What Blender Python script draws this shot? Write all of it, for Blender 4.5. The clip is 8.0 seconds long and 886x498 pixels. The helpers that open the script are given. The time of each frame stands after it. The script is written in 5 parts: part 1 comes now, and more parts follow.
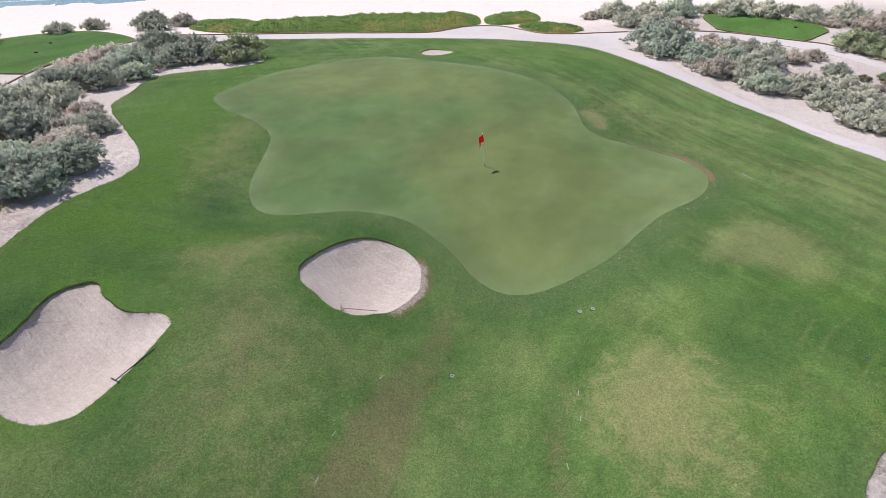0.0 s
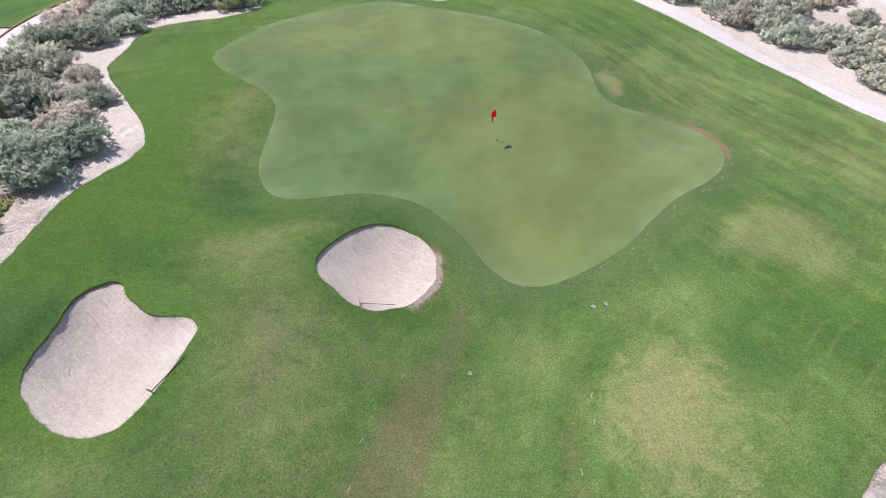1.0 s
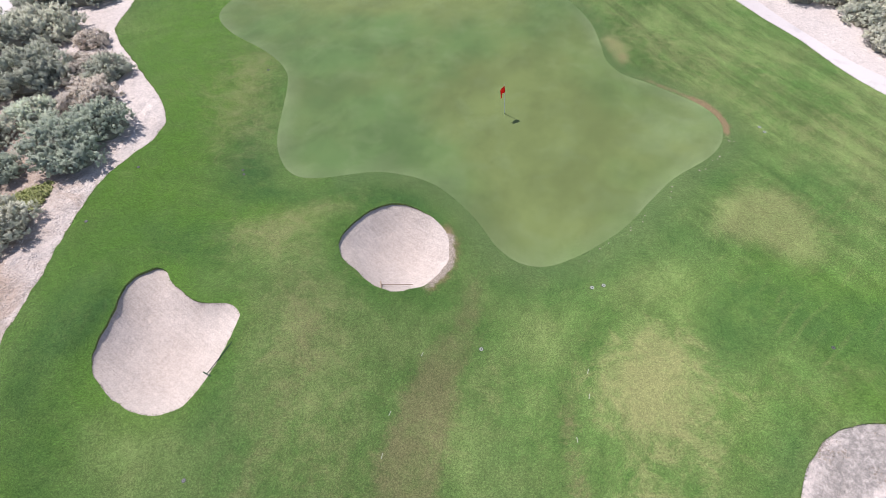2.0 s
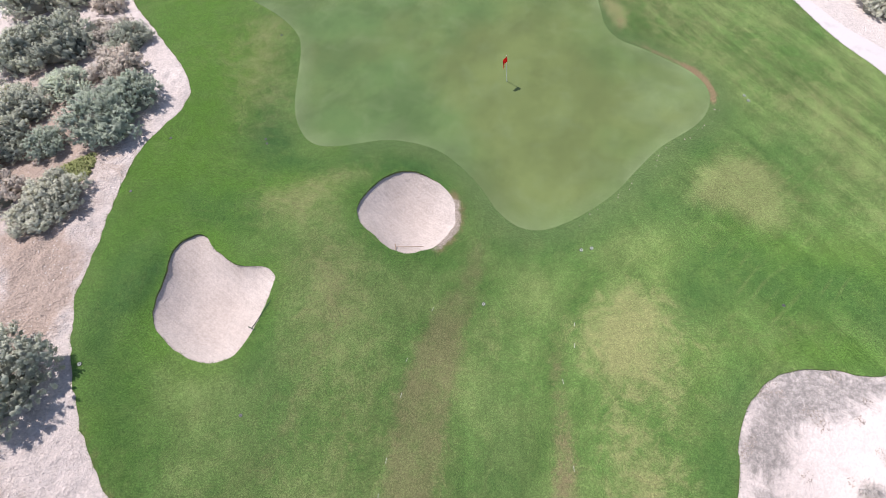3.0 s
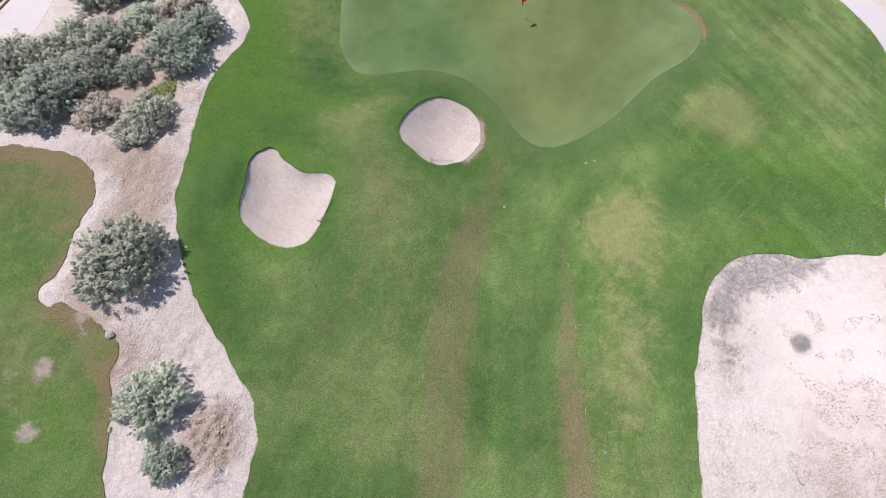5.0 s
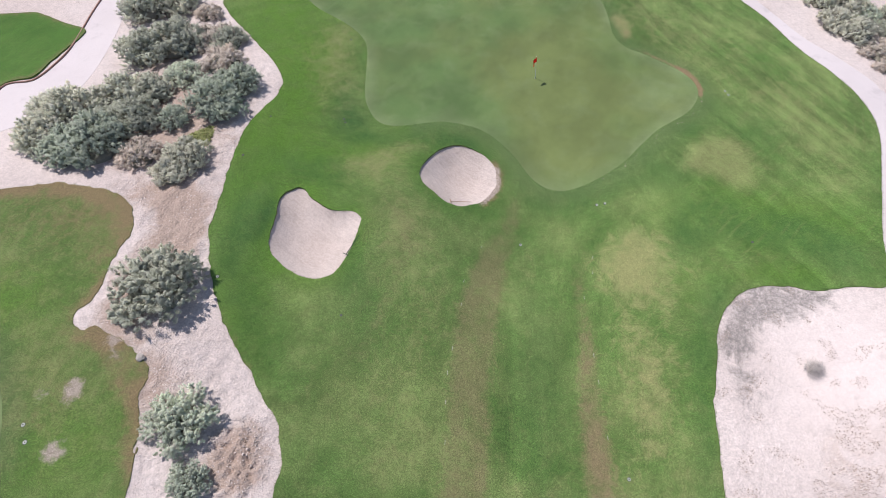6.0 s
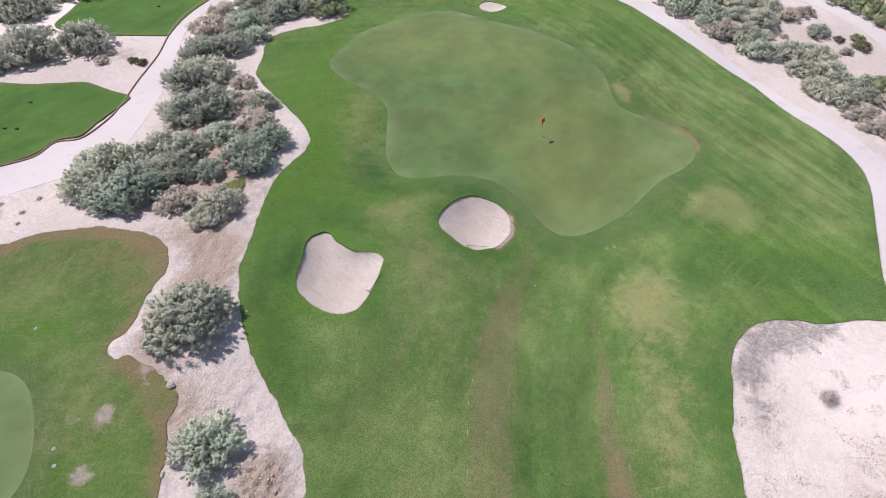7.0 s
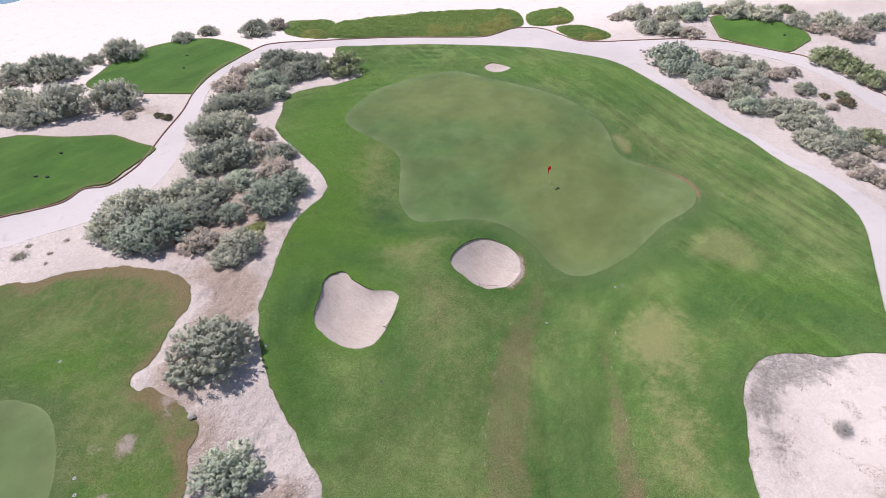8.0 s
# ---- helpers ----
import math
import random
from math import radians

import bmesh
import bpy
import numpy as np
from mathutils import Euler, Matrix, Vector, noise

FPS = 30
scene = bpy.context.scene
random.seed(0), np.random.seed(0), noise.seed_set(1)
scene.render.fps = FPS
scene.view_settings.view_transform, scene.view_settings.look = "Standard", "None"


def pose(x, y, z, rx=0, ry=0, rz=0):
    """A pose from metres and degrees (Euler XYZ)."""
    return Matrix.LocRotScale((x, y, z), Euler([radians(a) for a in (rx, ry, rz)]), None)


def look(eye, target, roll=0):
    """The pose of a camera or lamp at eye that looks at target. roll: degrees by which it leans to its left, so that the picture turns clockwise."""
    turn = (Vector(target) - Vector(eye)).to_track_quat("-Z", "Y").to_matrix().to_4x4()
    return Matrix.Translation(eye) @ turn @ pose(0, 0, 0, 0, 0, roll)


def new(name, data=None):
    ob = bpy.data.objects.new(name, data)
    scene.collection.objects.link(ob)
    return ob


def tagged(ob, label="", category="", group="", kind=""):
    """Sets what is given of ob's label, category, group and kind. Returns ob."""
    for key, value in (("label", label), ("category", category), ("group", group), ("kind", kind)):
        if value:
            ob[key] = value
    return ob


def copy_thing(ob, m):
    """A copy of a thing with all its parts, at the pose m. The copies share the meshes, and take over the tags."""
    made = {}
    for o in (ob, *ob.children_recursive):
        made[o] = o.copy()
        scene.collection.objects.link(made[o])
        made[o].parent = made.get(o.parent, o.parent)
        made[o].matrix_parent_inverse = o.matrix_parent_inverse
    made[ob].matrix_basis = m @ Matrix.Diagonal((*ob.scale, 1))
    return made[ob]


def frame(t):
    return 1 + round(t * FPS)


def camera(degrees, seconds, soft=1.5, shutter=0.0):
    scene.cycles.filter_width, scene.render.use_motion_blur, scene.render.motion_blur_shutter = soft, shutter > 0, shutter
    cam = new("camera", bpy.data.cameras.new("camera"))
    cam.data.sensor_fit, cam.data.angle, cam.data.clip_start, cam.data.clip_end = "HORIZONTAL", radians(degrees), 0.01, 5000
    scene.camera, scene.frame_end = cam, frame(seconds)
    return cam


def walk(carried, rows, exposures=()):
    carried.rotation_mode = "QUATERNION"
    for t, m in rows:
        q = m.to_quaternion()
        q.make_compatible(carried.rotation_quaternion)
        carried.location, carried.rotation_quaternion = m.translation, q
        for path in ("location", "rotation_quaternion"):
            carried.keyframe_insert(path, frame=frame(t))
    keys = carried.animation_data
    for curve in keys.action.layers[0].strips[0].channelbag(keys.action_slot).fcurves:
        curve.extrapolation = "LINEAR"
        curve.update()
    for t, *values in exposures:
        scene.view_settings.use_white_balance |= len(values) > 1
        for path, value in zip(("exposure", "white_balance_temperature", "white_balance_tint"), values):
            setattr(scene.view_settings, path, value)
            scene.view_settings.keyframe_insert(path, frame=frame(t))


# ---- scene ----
cam = camera(78.3, 8.0, 0.4)
PATH = [
    (0, (0.440, 1.455, 15.086), (0.355, 3.085, 13.931), 1.05),
    (0.5, (0.077, 2.168, 16.285), (-0.002, 3.713, 15.017), 0.89),
    (1, (-0.408, 3.322, 17.729), (-0.481, 4.773, 16.354), 0.68),
    (1.5, (-0.892, 4.115, 19.486), (-0.953, 5.460, 18.007), 0.67),
    (2.8, (-1.379, 4.205, 24.938), (-1.433, 5.245, 23.231), 0.24),
    (3, (-1.471, 3.872, 25.649), (-1.522, 4.873, 23.918), 0.19),
    (3.5, (-1.772, 3.017, 27.680), (-1.819, 3.919, 25.896), 0.18),
    (4, (-2.122, 1.619, 29.440), (-2.173, 2.522, 27.656), 0.12),
    (4.5, (-2.592, -0.096, 30.123), (-2.636, 0.756, 28.314), 0.52),
    (4.7, (-2.752, -0.696, 30.212), (-2.793, 0.110, 28.382), 0.52),
    (6, (-4.308, -4.668, 30.304), (-4.358, -3.598, 28.615), 1.23),
    (6.5, (-4.805, -6.477, 30.188), (-4.866, -5.286, 28.583), 1.08),
    (7, (-5.194, -8.028, 30.102), (-5.271, -6.723, 28.588), 0.70),
    (7.5, (-5.637, -9.162, 30.104), (-5.723, -7.759, 28.682), 0.56),
    (8, (-6.030, -10.203, 29.990), (-6.120, -8.739, 28.630), 0.54),
]
walk(cam, [(t, look(eye, target, roll)) for t, eye, target, roll in PATH],
     [(0, 0.05, 6500, 12), (0.5, 0.2, 6500, 12), (1.5, 0.38, 6500, 13), (3.5, 0.35, 6500, 14), (4.5, 0.18, 6500, 14), (6.5, 0.14, 6500, 15), (8, 0.05, 6500, 16)])
import itertools

from mathutils import geometry

# ---- light ----
SHADOW = Vector((1.13, -0.61, -2.12)).normalized()      # the way the sunlight travels
world = bpy.data.worlds.new("sky")
scene.world = world
world.use_nodes = True
sky = world.node_tree.nodes.new("ShaderNodeTexSky")
sky.sky_type, sky.sun_disc = "NISHITA", False
sky.sun_elevation, sky.sun_rotation = radians(58.8), radians(-61.6)
back = world.node_tree.nodes["Background"]
back.inputs["Strength"].default_value = 0.11
world.node_tree.links.new(sky.outputs["Color"], back.inputs["Color"])
sun = new("sun", bpy.data.lights.new("sun", "SUN"))
sun.data.energy, sun.data.angle, sun.data.color = 4.2, radians(0.53), (1.0, 0.965, 0.93)
sun.matrix_world = look((0, 0, 60), Vector((0, 0, 60)) + SHADOW)
scene.view_settings.exposure = 0.0

# outlines on the ground, metres (x, y)
GREEN_EDGE = [
    (-20.42, 43.56), (-19.31, 48.11), (-18.12, 50.97), (-16.01, 53.04), (-13.4, 54.9), (-10.89, 56.07), (-8.39, 56.16), (-6.39, 54.74), (-3.49, 52.43),
    (-0.79, 50.53), (1.7, 48.71), (4.6, 46.09), (6.39, 43.42), (7.49, 40.97), (7.91, 38.52), (8.13, 36.98), (9.04, 35.73), (10.55, 34.96),
    (12.25, 33.84), (13.52, 32.78), (14.19, 31.32), (13.97, 29.69), (12.87, 28.1), (10.56, 26.38), (9.03, 24.73), (7.43, 22.93), (5.87, 21.81),
    (4.51, 21.13), (3.24, 20.83), (1.94, 21.16), (0.82, 22.11), (0.01, 23.31), (-0.9, 24.44), (-2.29, 25.72), (-3.49, 26.34), (-4.99, 26.73),
    (-6.5, 26.82), (-9.43, 26.14), (-10.86, 26.3), (-11.88, 27.47), (-12.59, 29.62), (-13.05, 34.45), (-13.72, 36.24), (-15.37, 37.95), (-18.8, 40.56),
]
TURF_WEST = [
    (-12.73, 1.89), (-13.55, 2.71), (-14.59, 3.84), (-15.43, 5.09), (-16.47, 6.23), (-17.71, 7.88), (-18.63, 9.42), (-19.64, 11.55), (-20.54, 13.99),
    (-20.73, 15.6), (-20.79, 17.4), (-20.89, 19.91), (-20.81, 22.97), (-20.08, 25.65), (-19.14, 27.96), (-19.21, 29.68), (-20.15, 31.37), (-21.71, 33.32),
    (-23.84, 35.82), (-26.1, 38.45), (-27.45, 40.74), (-27.9, 44.58), (-28.39, 46.76), (-27.97, 49.64), (-25.65, 51.63), (-23.13, 53), (-20.82, 55.97),
]
TURF_NORTH_EAST = [
    (-22.92, 58.78), (-25.12, 62.17), (-26.12, 65.36), (-22.7, 66.23), (-17.89, 66.98), (-12.18, 67.21), (-5.69, 66.55), (-1.69, 65.79), (2.2, 64.77),
    (5.78, 62.83), (9.97, 60.43), (12.4, 57.9), (14.9, 53.5), (17.2, 49.5), (19.2, 46.2), (20.7, 43.7),
    (22.3, 41.2), (23.3, 38.4), (24.2, 36), (25.5, 33.7), (26.6, 31), (26.9, 28.3), (26.4, 25.8), (25.4, 23.2), (24.4, 20.8), (23.7, 19), (22.7, 16.4), (22.1, 13.91), (21.82, 12.82),
]
WASTE_EDGE = [
    (21.43, 12.52), (20.44, 12.54), (19.24, 12.55), (18.02, 12.24), (16.86, 12.31), (16.01, 12.48), (14.72, 12.51), (13.54, 12.24), (12.79, 11.7),
    (11.86, 10.67), (11.26, 9.39), (11, 7.83), (10.64, 6.26), (10.46, 5.38), (10.39, 4.29), (10.32, 2.4), (10.23, 1.1),
]
BUNKER_A = [
    (-15.69, 18.8), (-15.16, 18.64), (-14.63, 17.98), (-13.88, 17.48), (-13.03, 16.97), (-11.58, 16.89), (-10.96, 16.54), (-10.86, 16.03), (-10.97, 14.98),
    (-11.31, 13.5), (-11.87, 12.34), (-12.42, 11.84), (-13.28, 11.63), (-14.45, 11.92), (-15.71, 12.69), (-16.43, 13.52), (-16.71, 14.61), (-16.68, 16.2),
    (-16.77, 17.51), (-16.44, 18.37),
]
BUNKER_B = [
    (-4.39, 24.58), (-3.49, 24.27), (-2.7, 23.78), (-1.9, 22.93), (-1.69, 22.09), (-1.69, 21.15), (-2.19, 20.27), (-2.8, 19.54), (-3.61, 19.16),
    (-4.3, 18.88), (-5.29, 19.07), (-6.28, 19.81), (-7.07, 20.5), (-7.37, 21.35), (-7.28, 22.1), (-6.79, 23.07), (-6.09, 24), (-5.19, 24.5),
]
BUNKER_C = [
    (-5.09, 57.61), (-4.39, 58.62), (-3.39, 58.51), (-2.29, 57.38), (-1.69, 56.68), (-2.59, 55.5), (-3.69, 55.2), (-4.69, 56.02),
]
PATH_OUTER = [
    (-60, 17), (-51, 20), (-46.21, 23.32), (-43.98, 24.52), (-42.12, 25.87), (-41.5, 27.86), (-39.6, 28.5), (-38.78, 30.58), (-38.46, 33.15),
    (-38.84, 38.22), (-39.1, 43.53), (-39.95, 48.43), (-40.34, 52.53), (-39.72, 56.62), (-38.6, 59.7), (-37.28, 62.98), (-36.37, 64.86), (-34.25, 66.14),
    (-31.13, 67), (-23.2, 69.11), (-16.59, 70.05), (-9.88, 70.08), (-5.28, 70.21), (-3.19, 71.77), (-1.08, 73.83), (1.11, 74.31), (3.61, 73.67),
    (5.88, 70.86), (7.97, 68.06), (10.96, 67.15), (14.93, 67.42), (18.81, 67.69), (22.68, 67.76), (27.76, 66.65), (30.93, 65.15), (34.71, 63.25),
    (36.59, 62.43), (37.89, 60.55), (39.88, 57.07), (40.89, 53.52), (41.98, 52.03), (44, 45),
]
PATH_INNER = [
    (-60, 13.5), (-50, 16), (-43.4, 19.4), (-41.58, 20.9), (-39.04, 22.58), (-36.64, 24.62), (-35.27, 27.87), (-35.14, 32.33), (-35.79, 37.77),
    (-36.81, 42.34), (-38.34, 49.32), (-38.21, 54.6), (-36.99, 57.49), (-35.17, 61.36), (-31.94, 63.73), (-28.93, 64.59), (-26.12, 65.36),
]
PATH_FORK = [
    (16.43, 63.76), (17.43, 64.64), (21.2, 64.82), (25.48, 64.21), (29.46, 62.9), (33.04, 60.89), (35.62, 58.31), (37.62, 55.03), (38.62, 51.36),
    (39.82, 47.68), (41.5, 43),
]
PATH_EAST = [
    (15.44, 61.79), (15.84, 58.02), (17.55, 53.86), (19.64, 49.48), (21.5, 45.4), (23.6, 41.4), (25.1, 38.3), (27, 35.9), (28.8, 33.2),
    (29.6, 30.7), (29.9, 29), (29.6, 24.6), (28.4, 19), (27.5, 12), (28.5, 2),
]
LAWN_EDGE = [
    (-60, -16), (-62, 8), (-48, 12.6), (-40.49, 15.27), (-37.98, 15.8), (-35.97, 16.89), (-33.01, 17.37), (-32.01, 17.67), (-30.04, 17.39),
    (-27.96, 17.01), (-26.61, 16.26), (-25.66, 14.99), (-25.28, 13.49), (-25.47, 12.68), (-25.65, 11.36), (-25.65, 10.45), (-25.45, 9.34), (-25.75, 8.33),
    (-26.24, 7.82), (-26.13, 7.01), (-25.25, 6.72), (-24.76, 7.03), (-23.47, 6.53), (-21.99, 5.74), (-21.3, 5.24), (-20.79, 4.32), (-20.88, 3.91),
    (-20.96, 3.2), (-20.34, 1.78), (-20.14, 0.47), (-19.93, -0.74), (-19.2, -16),
]
TEE_A = [
    (-53.89, 49.45), (-54.49, 53.37), (-54.58, 58.39), (-52.84, 62.88), (-49.39, 66.04), (-45.45, 66.88), (-41.41, 65.33), (-38.28, 63.29), (-37.68, 62.08),
    (-38.3, 59.9), (-39.42, 55.91), (-39.93, 52.62), (-39.95, 49.23), (-40.05, 48.24), (-42.57, 47.95), (-45.71, 47.88), (-49.65, 48.11),
]
TEE_B = [
    (-55.16, 36.02), (-53.23, 36.81), (-49.44, 36.83), (-45.53, 37.41), (-43.7, 37.61), (-40.62, 36.32), (-38.4, 35.5), (-38.21, 34.41), (-38.76, 32.66),
    (-39.27, 30.87), (-39.79, 28.9), (-41.6, 28.06), (-42.31, 26.17), (-44.09, 24.62), (-46.41, 23.52), (-56, 22.5), (-62, 27), (-61, 34),
]
TEE_C = [
    (29.15, 77.25), (32.39, 78.46), (36.61, 78.58), (38.62, 75.27), (40.33, 71.64), (40.12, 68.49), (38.65, 66.75), (35.7, 63.83), (33.82, 63.65),
    (31.04, 65.35), (28.05, 67.73), (27.84, 69.98),
]
GREEN_WEST_EDGE = [
    (-33.2, 5.7), (-31.9, 5.6), (-30.6, 5.3), (-29.4, 4.5), (-28.3, 3.1), (-27.5, 1.7), (-27, 0.2), (-27.2, -1.4), (-29, -5),
    (-33, -7), (-38, -5), (-40, 0), (-38, 4.5),
]
COVER_1 = [
    (-34.95, 69.94), (-36.4, 75.33), (-32.86, 76.96), (-29.13, 76.59), (-28.11, 69.27), (-31.13, 68.4),
]
COVER_2 = [
    (-27.91, 69.06), (-28.63, 75.08), (-24.9, 78.1), (-19.67, 80.27), (-14.25, 82.46), (-5.86, 83.77), (-0.77, 83.59), (0.71, 80.23), (0.71, 75.79),
    (-1.08, 73.83), (-3.19, 71.77), (-5.68, 70.52), (-16.68, 70.24),
]
COVER_3 = [
    (1.42, 80.21), (2.9, 82.75), (7.28, 84.53), (8.77, 81.75), (8.48, 77.34), (5.89, 75.52), (2.01, 75.66),
]
COVER_4 = [
    (5.79, 74.14), (9.67, 74.64), (12.45, 71.51), (12.94, 69.31), (11.05, 67.95), (8.07, 68.58), (6.28, 71.36),
]
WEED_EDGE = [
    (-24.74, 22.5), (-23.18, 23.8), (-22.85, 22.9), (-23.13, 21.7), (-24.99, 21.56),
]
MOUND_EDGE = [
    (-17.06, 1.29), (-16.39, 2.71), (-15.49, 3.33), (-14.16, 2.4), (-13.53, 0.67), (-13.7, -1.35), (-14.69, -2.13), (-15.91, -1.35),
]
BUSH_LEFT = [
    (-64.1, 51.1, 2.80, "g"), (-60.2, 52.0, 3.28, "g"), (-58.4, 53.8, 2.20, "g"), (-57.4, 57.1, 1.41, "g"), (-54.3, 58.9, 3.07, "g"), (-52.5, 42.5, 3.95, "g"), (-58.0, 43.0, 2.50, "g"),
    (-54.3, 39.4, 1.76, "g"), (-56.9, 39.4, 1.36, "g"), (-47.6, 44.9, 3.12, "g"), (-44.3, 41.8, 0.96, "d"), (-44.2, 43.5, 0.60, "d"), (-41.2, 42.2, 0.65, "k"), (-39.9, 41.7, 0.7, "k"),
    (-48.8, 65.8, 1.83, "g"), (-46.5, 69.1, 1.57, "g"), (-39.3, 69.4, 2.19, "g"), (-36.9, 72.5, 1.95, "d"), (-48.3, 65.9, 0.96, "d"), (-63.8, 49.6, 1.84, "d"),
]
BUSH_MID = [
    (-31.5, 56.9, 2.51, "g"), (-28.0, 56.8, 2.47, "g"), (-29.2, 54.4, 1.95, "g"), (-23.4, 56.9, 2.28, "o"), (-31.7, 51.1, 2.05, "s"), (-29.8, 48.4, 1.46, "s"), (-35.4, 53.8, 1.75, "d"),
    (-35.7, 50.0, 1.91, "d"), (-34.3, 44.1, 1.98, "g"), (-31.8, 45.5, 1.99, "g"), (-33.7, 38.5, 1.91, "g"), (-31.6, 39.7, 1.85, "g"), (-31.5, 32.4, 1.92, "g"), (-29.2, 33.3, 2.26, "g"),
    (-26.3, 34.4, 1.66, "d"), (-24.7, 33.9, 1.34, "g"), (-27.9, 38.2, 1.08, "d"), (-24.2, 30.8, 1.7, "d"),
]
BUSH_NEAR = [
    (-22.2, 28.2, 1.7, "s"), (-23.5, 26.0, 2.05, "s"), (-22.7, 25.7, 1.5, "s"), (-27.0, 29.1, 1.38, "s"), (-31.0, 26.3, 1.98, "g"), (-28.9, 27.1, 1.69, "g"), (-29.0, 24.1, 1.83, "g"),
    (-34.3, 24.1, 2.3, "g"), (-35.0, 21.9, 1.75, "g"), (-30.9, 21.1, 2.19, "s"), (-32.6, 20.4, 1.70, "s"), (-30.8, 23.1, 1.58, "g"), (-23.9, 20.4, 1.52, "p"), (-24.5, 19.0, 1.17, "p"),
    (-27.2, 20.4, 1.32, "d"), (-26.1, 24.0, 1.12, "s"),
]
BUSH_RIGHT = [
    (18.7, 58.2, 3.24, "s"), (21.2, 55.0, 2.30, "s"), (24.2, 60.0, 1.95, "d"), (25.5, 58.9, 1.94, "g"), (27.8, 59.3, 1.46, "g"), (28.8, 57.2, 1.77, "g"), (25.0, 55.8, 1.47, "s"),
    (26.9, 53.9, 2.18, "g"), (30.6, 56.2, 1.69, "d"), (32.8, 57.0, 1.38, "d"), (22.0, 51.3, 2.29, "d"), (24.0, 50.0, 2.13, "g"), (24.6, 47.8, 1.86, "s"), (26.6, 51.5, 1.18, "g"),
    (32.7, 52.5, 1.40, "g"), (34.6, 51.3, 0.70, "k"), (36.7, 51.7, 0.84, "o"), (36.5, 49.8, 1.05, "k"), (34.5, 48.9, 0.81, "d"), (28.8, 51.6, 0.56, "d"),
]
BUSH_EAST = [
    (27.9, 47.6, 2.13, "g"), (30.5, 47.1, 2.23, "g"), (28.2, 44.6, 1.70, "g"), (30.7, 44.0, 2.01, "g"), (28.5, 40.9, 1.85, "g"), (30.0, 39.8, 1.99, "g"), (31.8, 42.7, 1.48, "s"),
    (34.3, 43.1, 1.14, "g"), (35.8, 42.3, 1.52, "o"), (33.4, 40.5, 1.32, "g"), (31.2, 37.1, 1.95, "d"), (34.6, 39.6, 1.47, "d"), (31.6, 35.2, 1.71, "d"), (32.3, 34.0, 1.23, "d"),
]
BUSH_FAR = [
    (18.3, 77.9, 2.30, "g"), (18.7, 71.6, 2.25, "g"), (21.4, 70.4, 2.24, "g"), (24.0, 69.1, 1.77, "d"), (22.2, 76.9, 2.30, "g"), (26.2, 77.5, 2.85, "s"), (30.5, 80.3, 1.59, "g"),
    (33.1, 78.2, 2.93, "g"), (36.8, 76.7, 2.52, "g"), (41.4, 80.7, 1.66, "o"), (40.8, 74.1, 2.30, "g"), (42.0, 71.6, 1.65, "d"), (44.8, 73.4, 2.75, "g"), (46.3, 69.6, 2.69, "d"),
    (51.3, 74.3, 2.20, "g"), (38.9, 60.5, 2.48, "o"), (40.3, 59.0, 2.29, "o"), (41.3, 56.7, 2.44, "o"), (42.1, 54.6, 2.23, "o"), (15.2, 77.6, 1.49, "d"),
]
BUSH_TREE = [
    (-22.05, 9.65, 2.9), (-18.3, 2.1, 2.0), (-17.0, -0.7, 1.2),
]
SHRUBLET = [
    (-41.2, 18.5, 0.8), (-38.6, 20.6, 0.36), (-41.3, 19.8, 0.34), (-39, 19, 0.36), (-38.6, 17.8, 0.27),
]
TWIG_BUSH = (16.0, 7.3, 0.72)
# worn places in the turf
TRACK_A = [
    (-4.3, -14), (-4.3, 3.5), (-4.4, 6.3), (-4.2, 8.2), (-4, 10.7), (-3.5, 12.9), (-2.6, 15.6), (-1.4, 17.4), (-0.5, 20.2), (0.2, 20.6),
    (0.2, 19.1), (-0.4, 15.9), (-0.9, 13.7), (-1.4, 10.2), (-1.7, 7.3), (-1.8, 3.9), (-1.8, 0.3), (-1.8, -14),
]
TRACK_B = [
    (3.7, 14.4), (3.5, 11.1), (3.4, 8.3), (3.15, 4.2), (3.3, 0.7), (3.5, -14), (5.2, -14), (4.9, 0.7), (4.5, 4.3), (4.3, 8.3), (4.1, 11.2), (3.95, 13.8),
]
TRACK_C = [
    (-8.7, 17.4), (-7.8, 14.6), (-8.4, 12.3), (-9.1, 9.5), (-10, 6.8), (-9.4, 6.5), (-8.5, 9.1), (-7.7, 12.3), (-7.2, 14.7), (-8.1, 17.7),
]
STRAW = [
    (4.8, 15), (6.4, 16.5), (8.1, 16.9), (9.3, 16.2), (9.6, 13.8), (9, 12.4), (9.1, 10.3), (8.3, 9.8), (7.8, 11), (7.2, 10.3),
    (6.9, 7.2), (6, 5.5), (5.7, 9), (6.1, 11.8), (5.2, 12.6),
]
STRAW_SOUTH = [
    (5.2, 7.7), (6.9, 10.3), (8.6, 9.7), (9.4, 7.8), (8.8, 4.8), (7.3, 1.5), (5.6, 3.1),
]
DOME = [
    (11.2, 22.2), (12.4, 24.4), (14.1, 25.8), (15.6, 25.6), (16.6, 24.4), (16.9, 22.2), (16.2, 20.4), (14.9, 19.8), (14, 20.9), (12.7, 21.6),
]
LIME = [
    (13.6, 13.2), (15.7, 14.1), (17.5, 14), (18.7, 12.9), (17.8, 12.5), (16, 12.5),
]
PALE_BAND = [
    (10.2, 13.5), (12.3, 14.6), (14.3, 15.2), (16.2, 15.1), (18.2, 14.4), (17.5, 13.9), (15.1, 14.1), (12.4, 13.1),
]
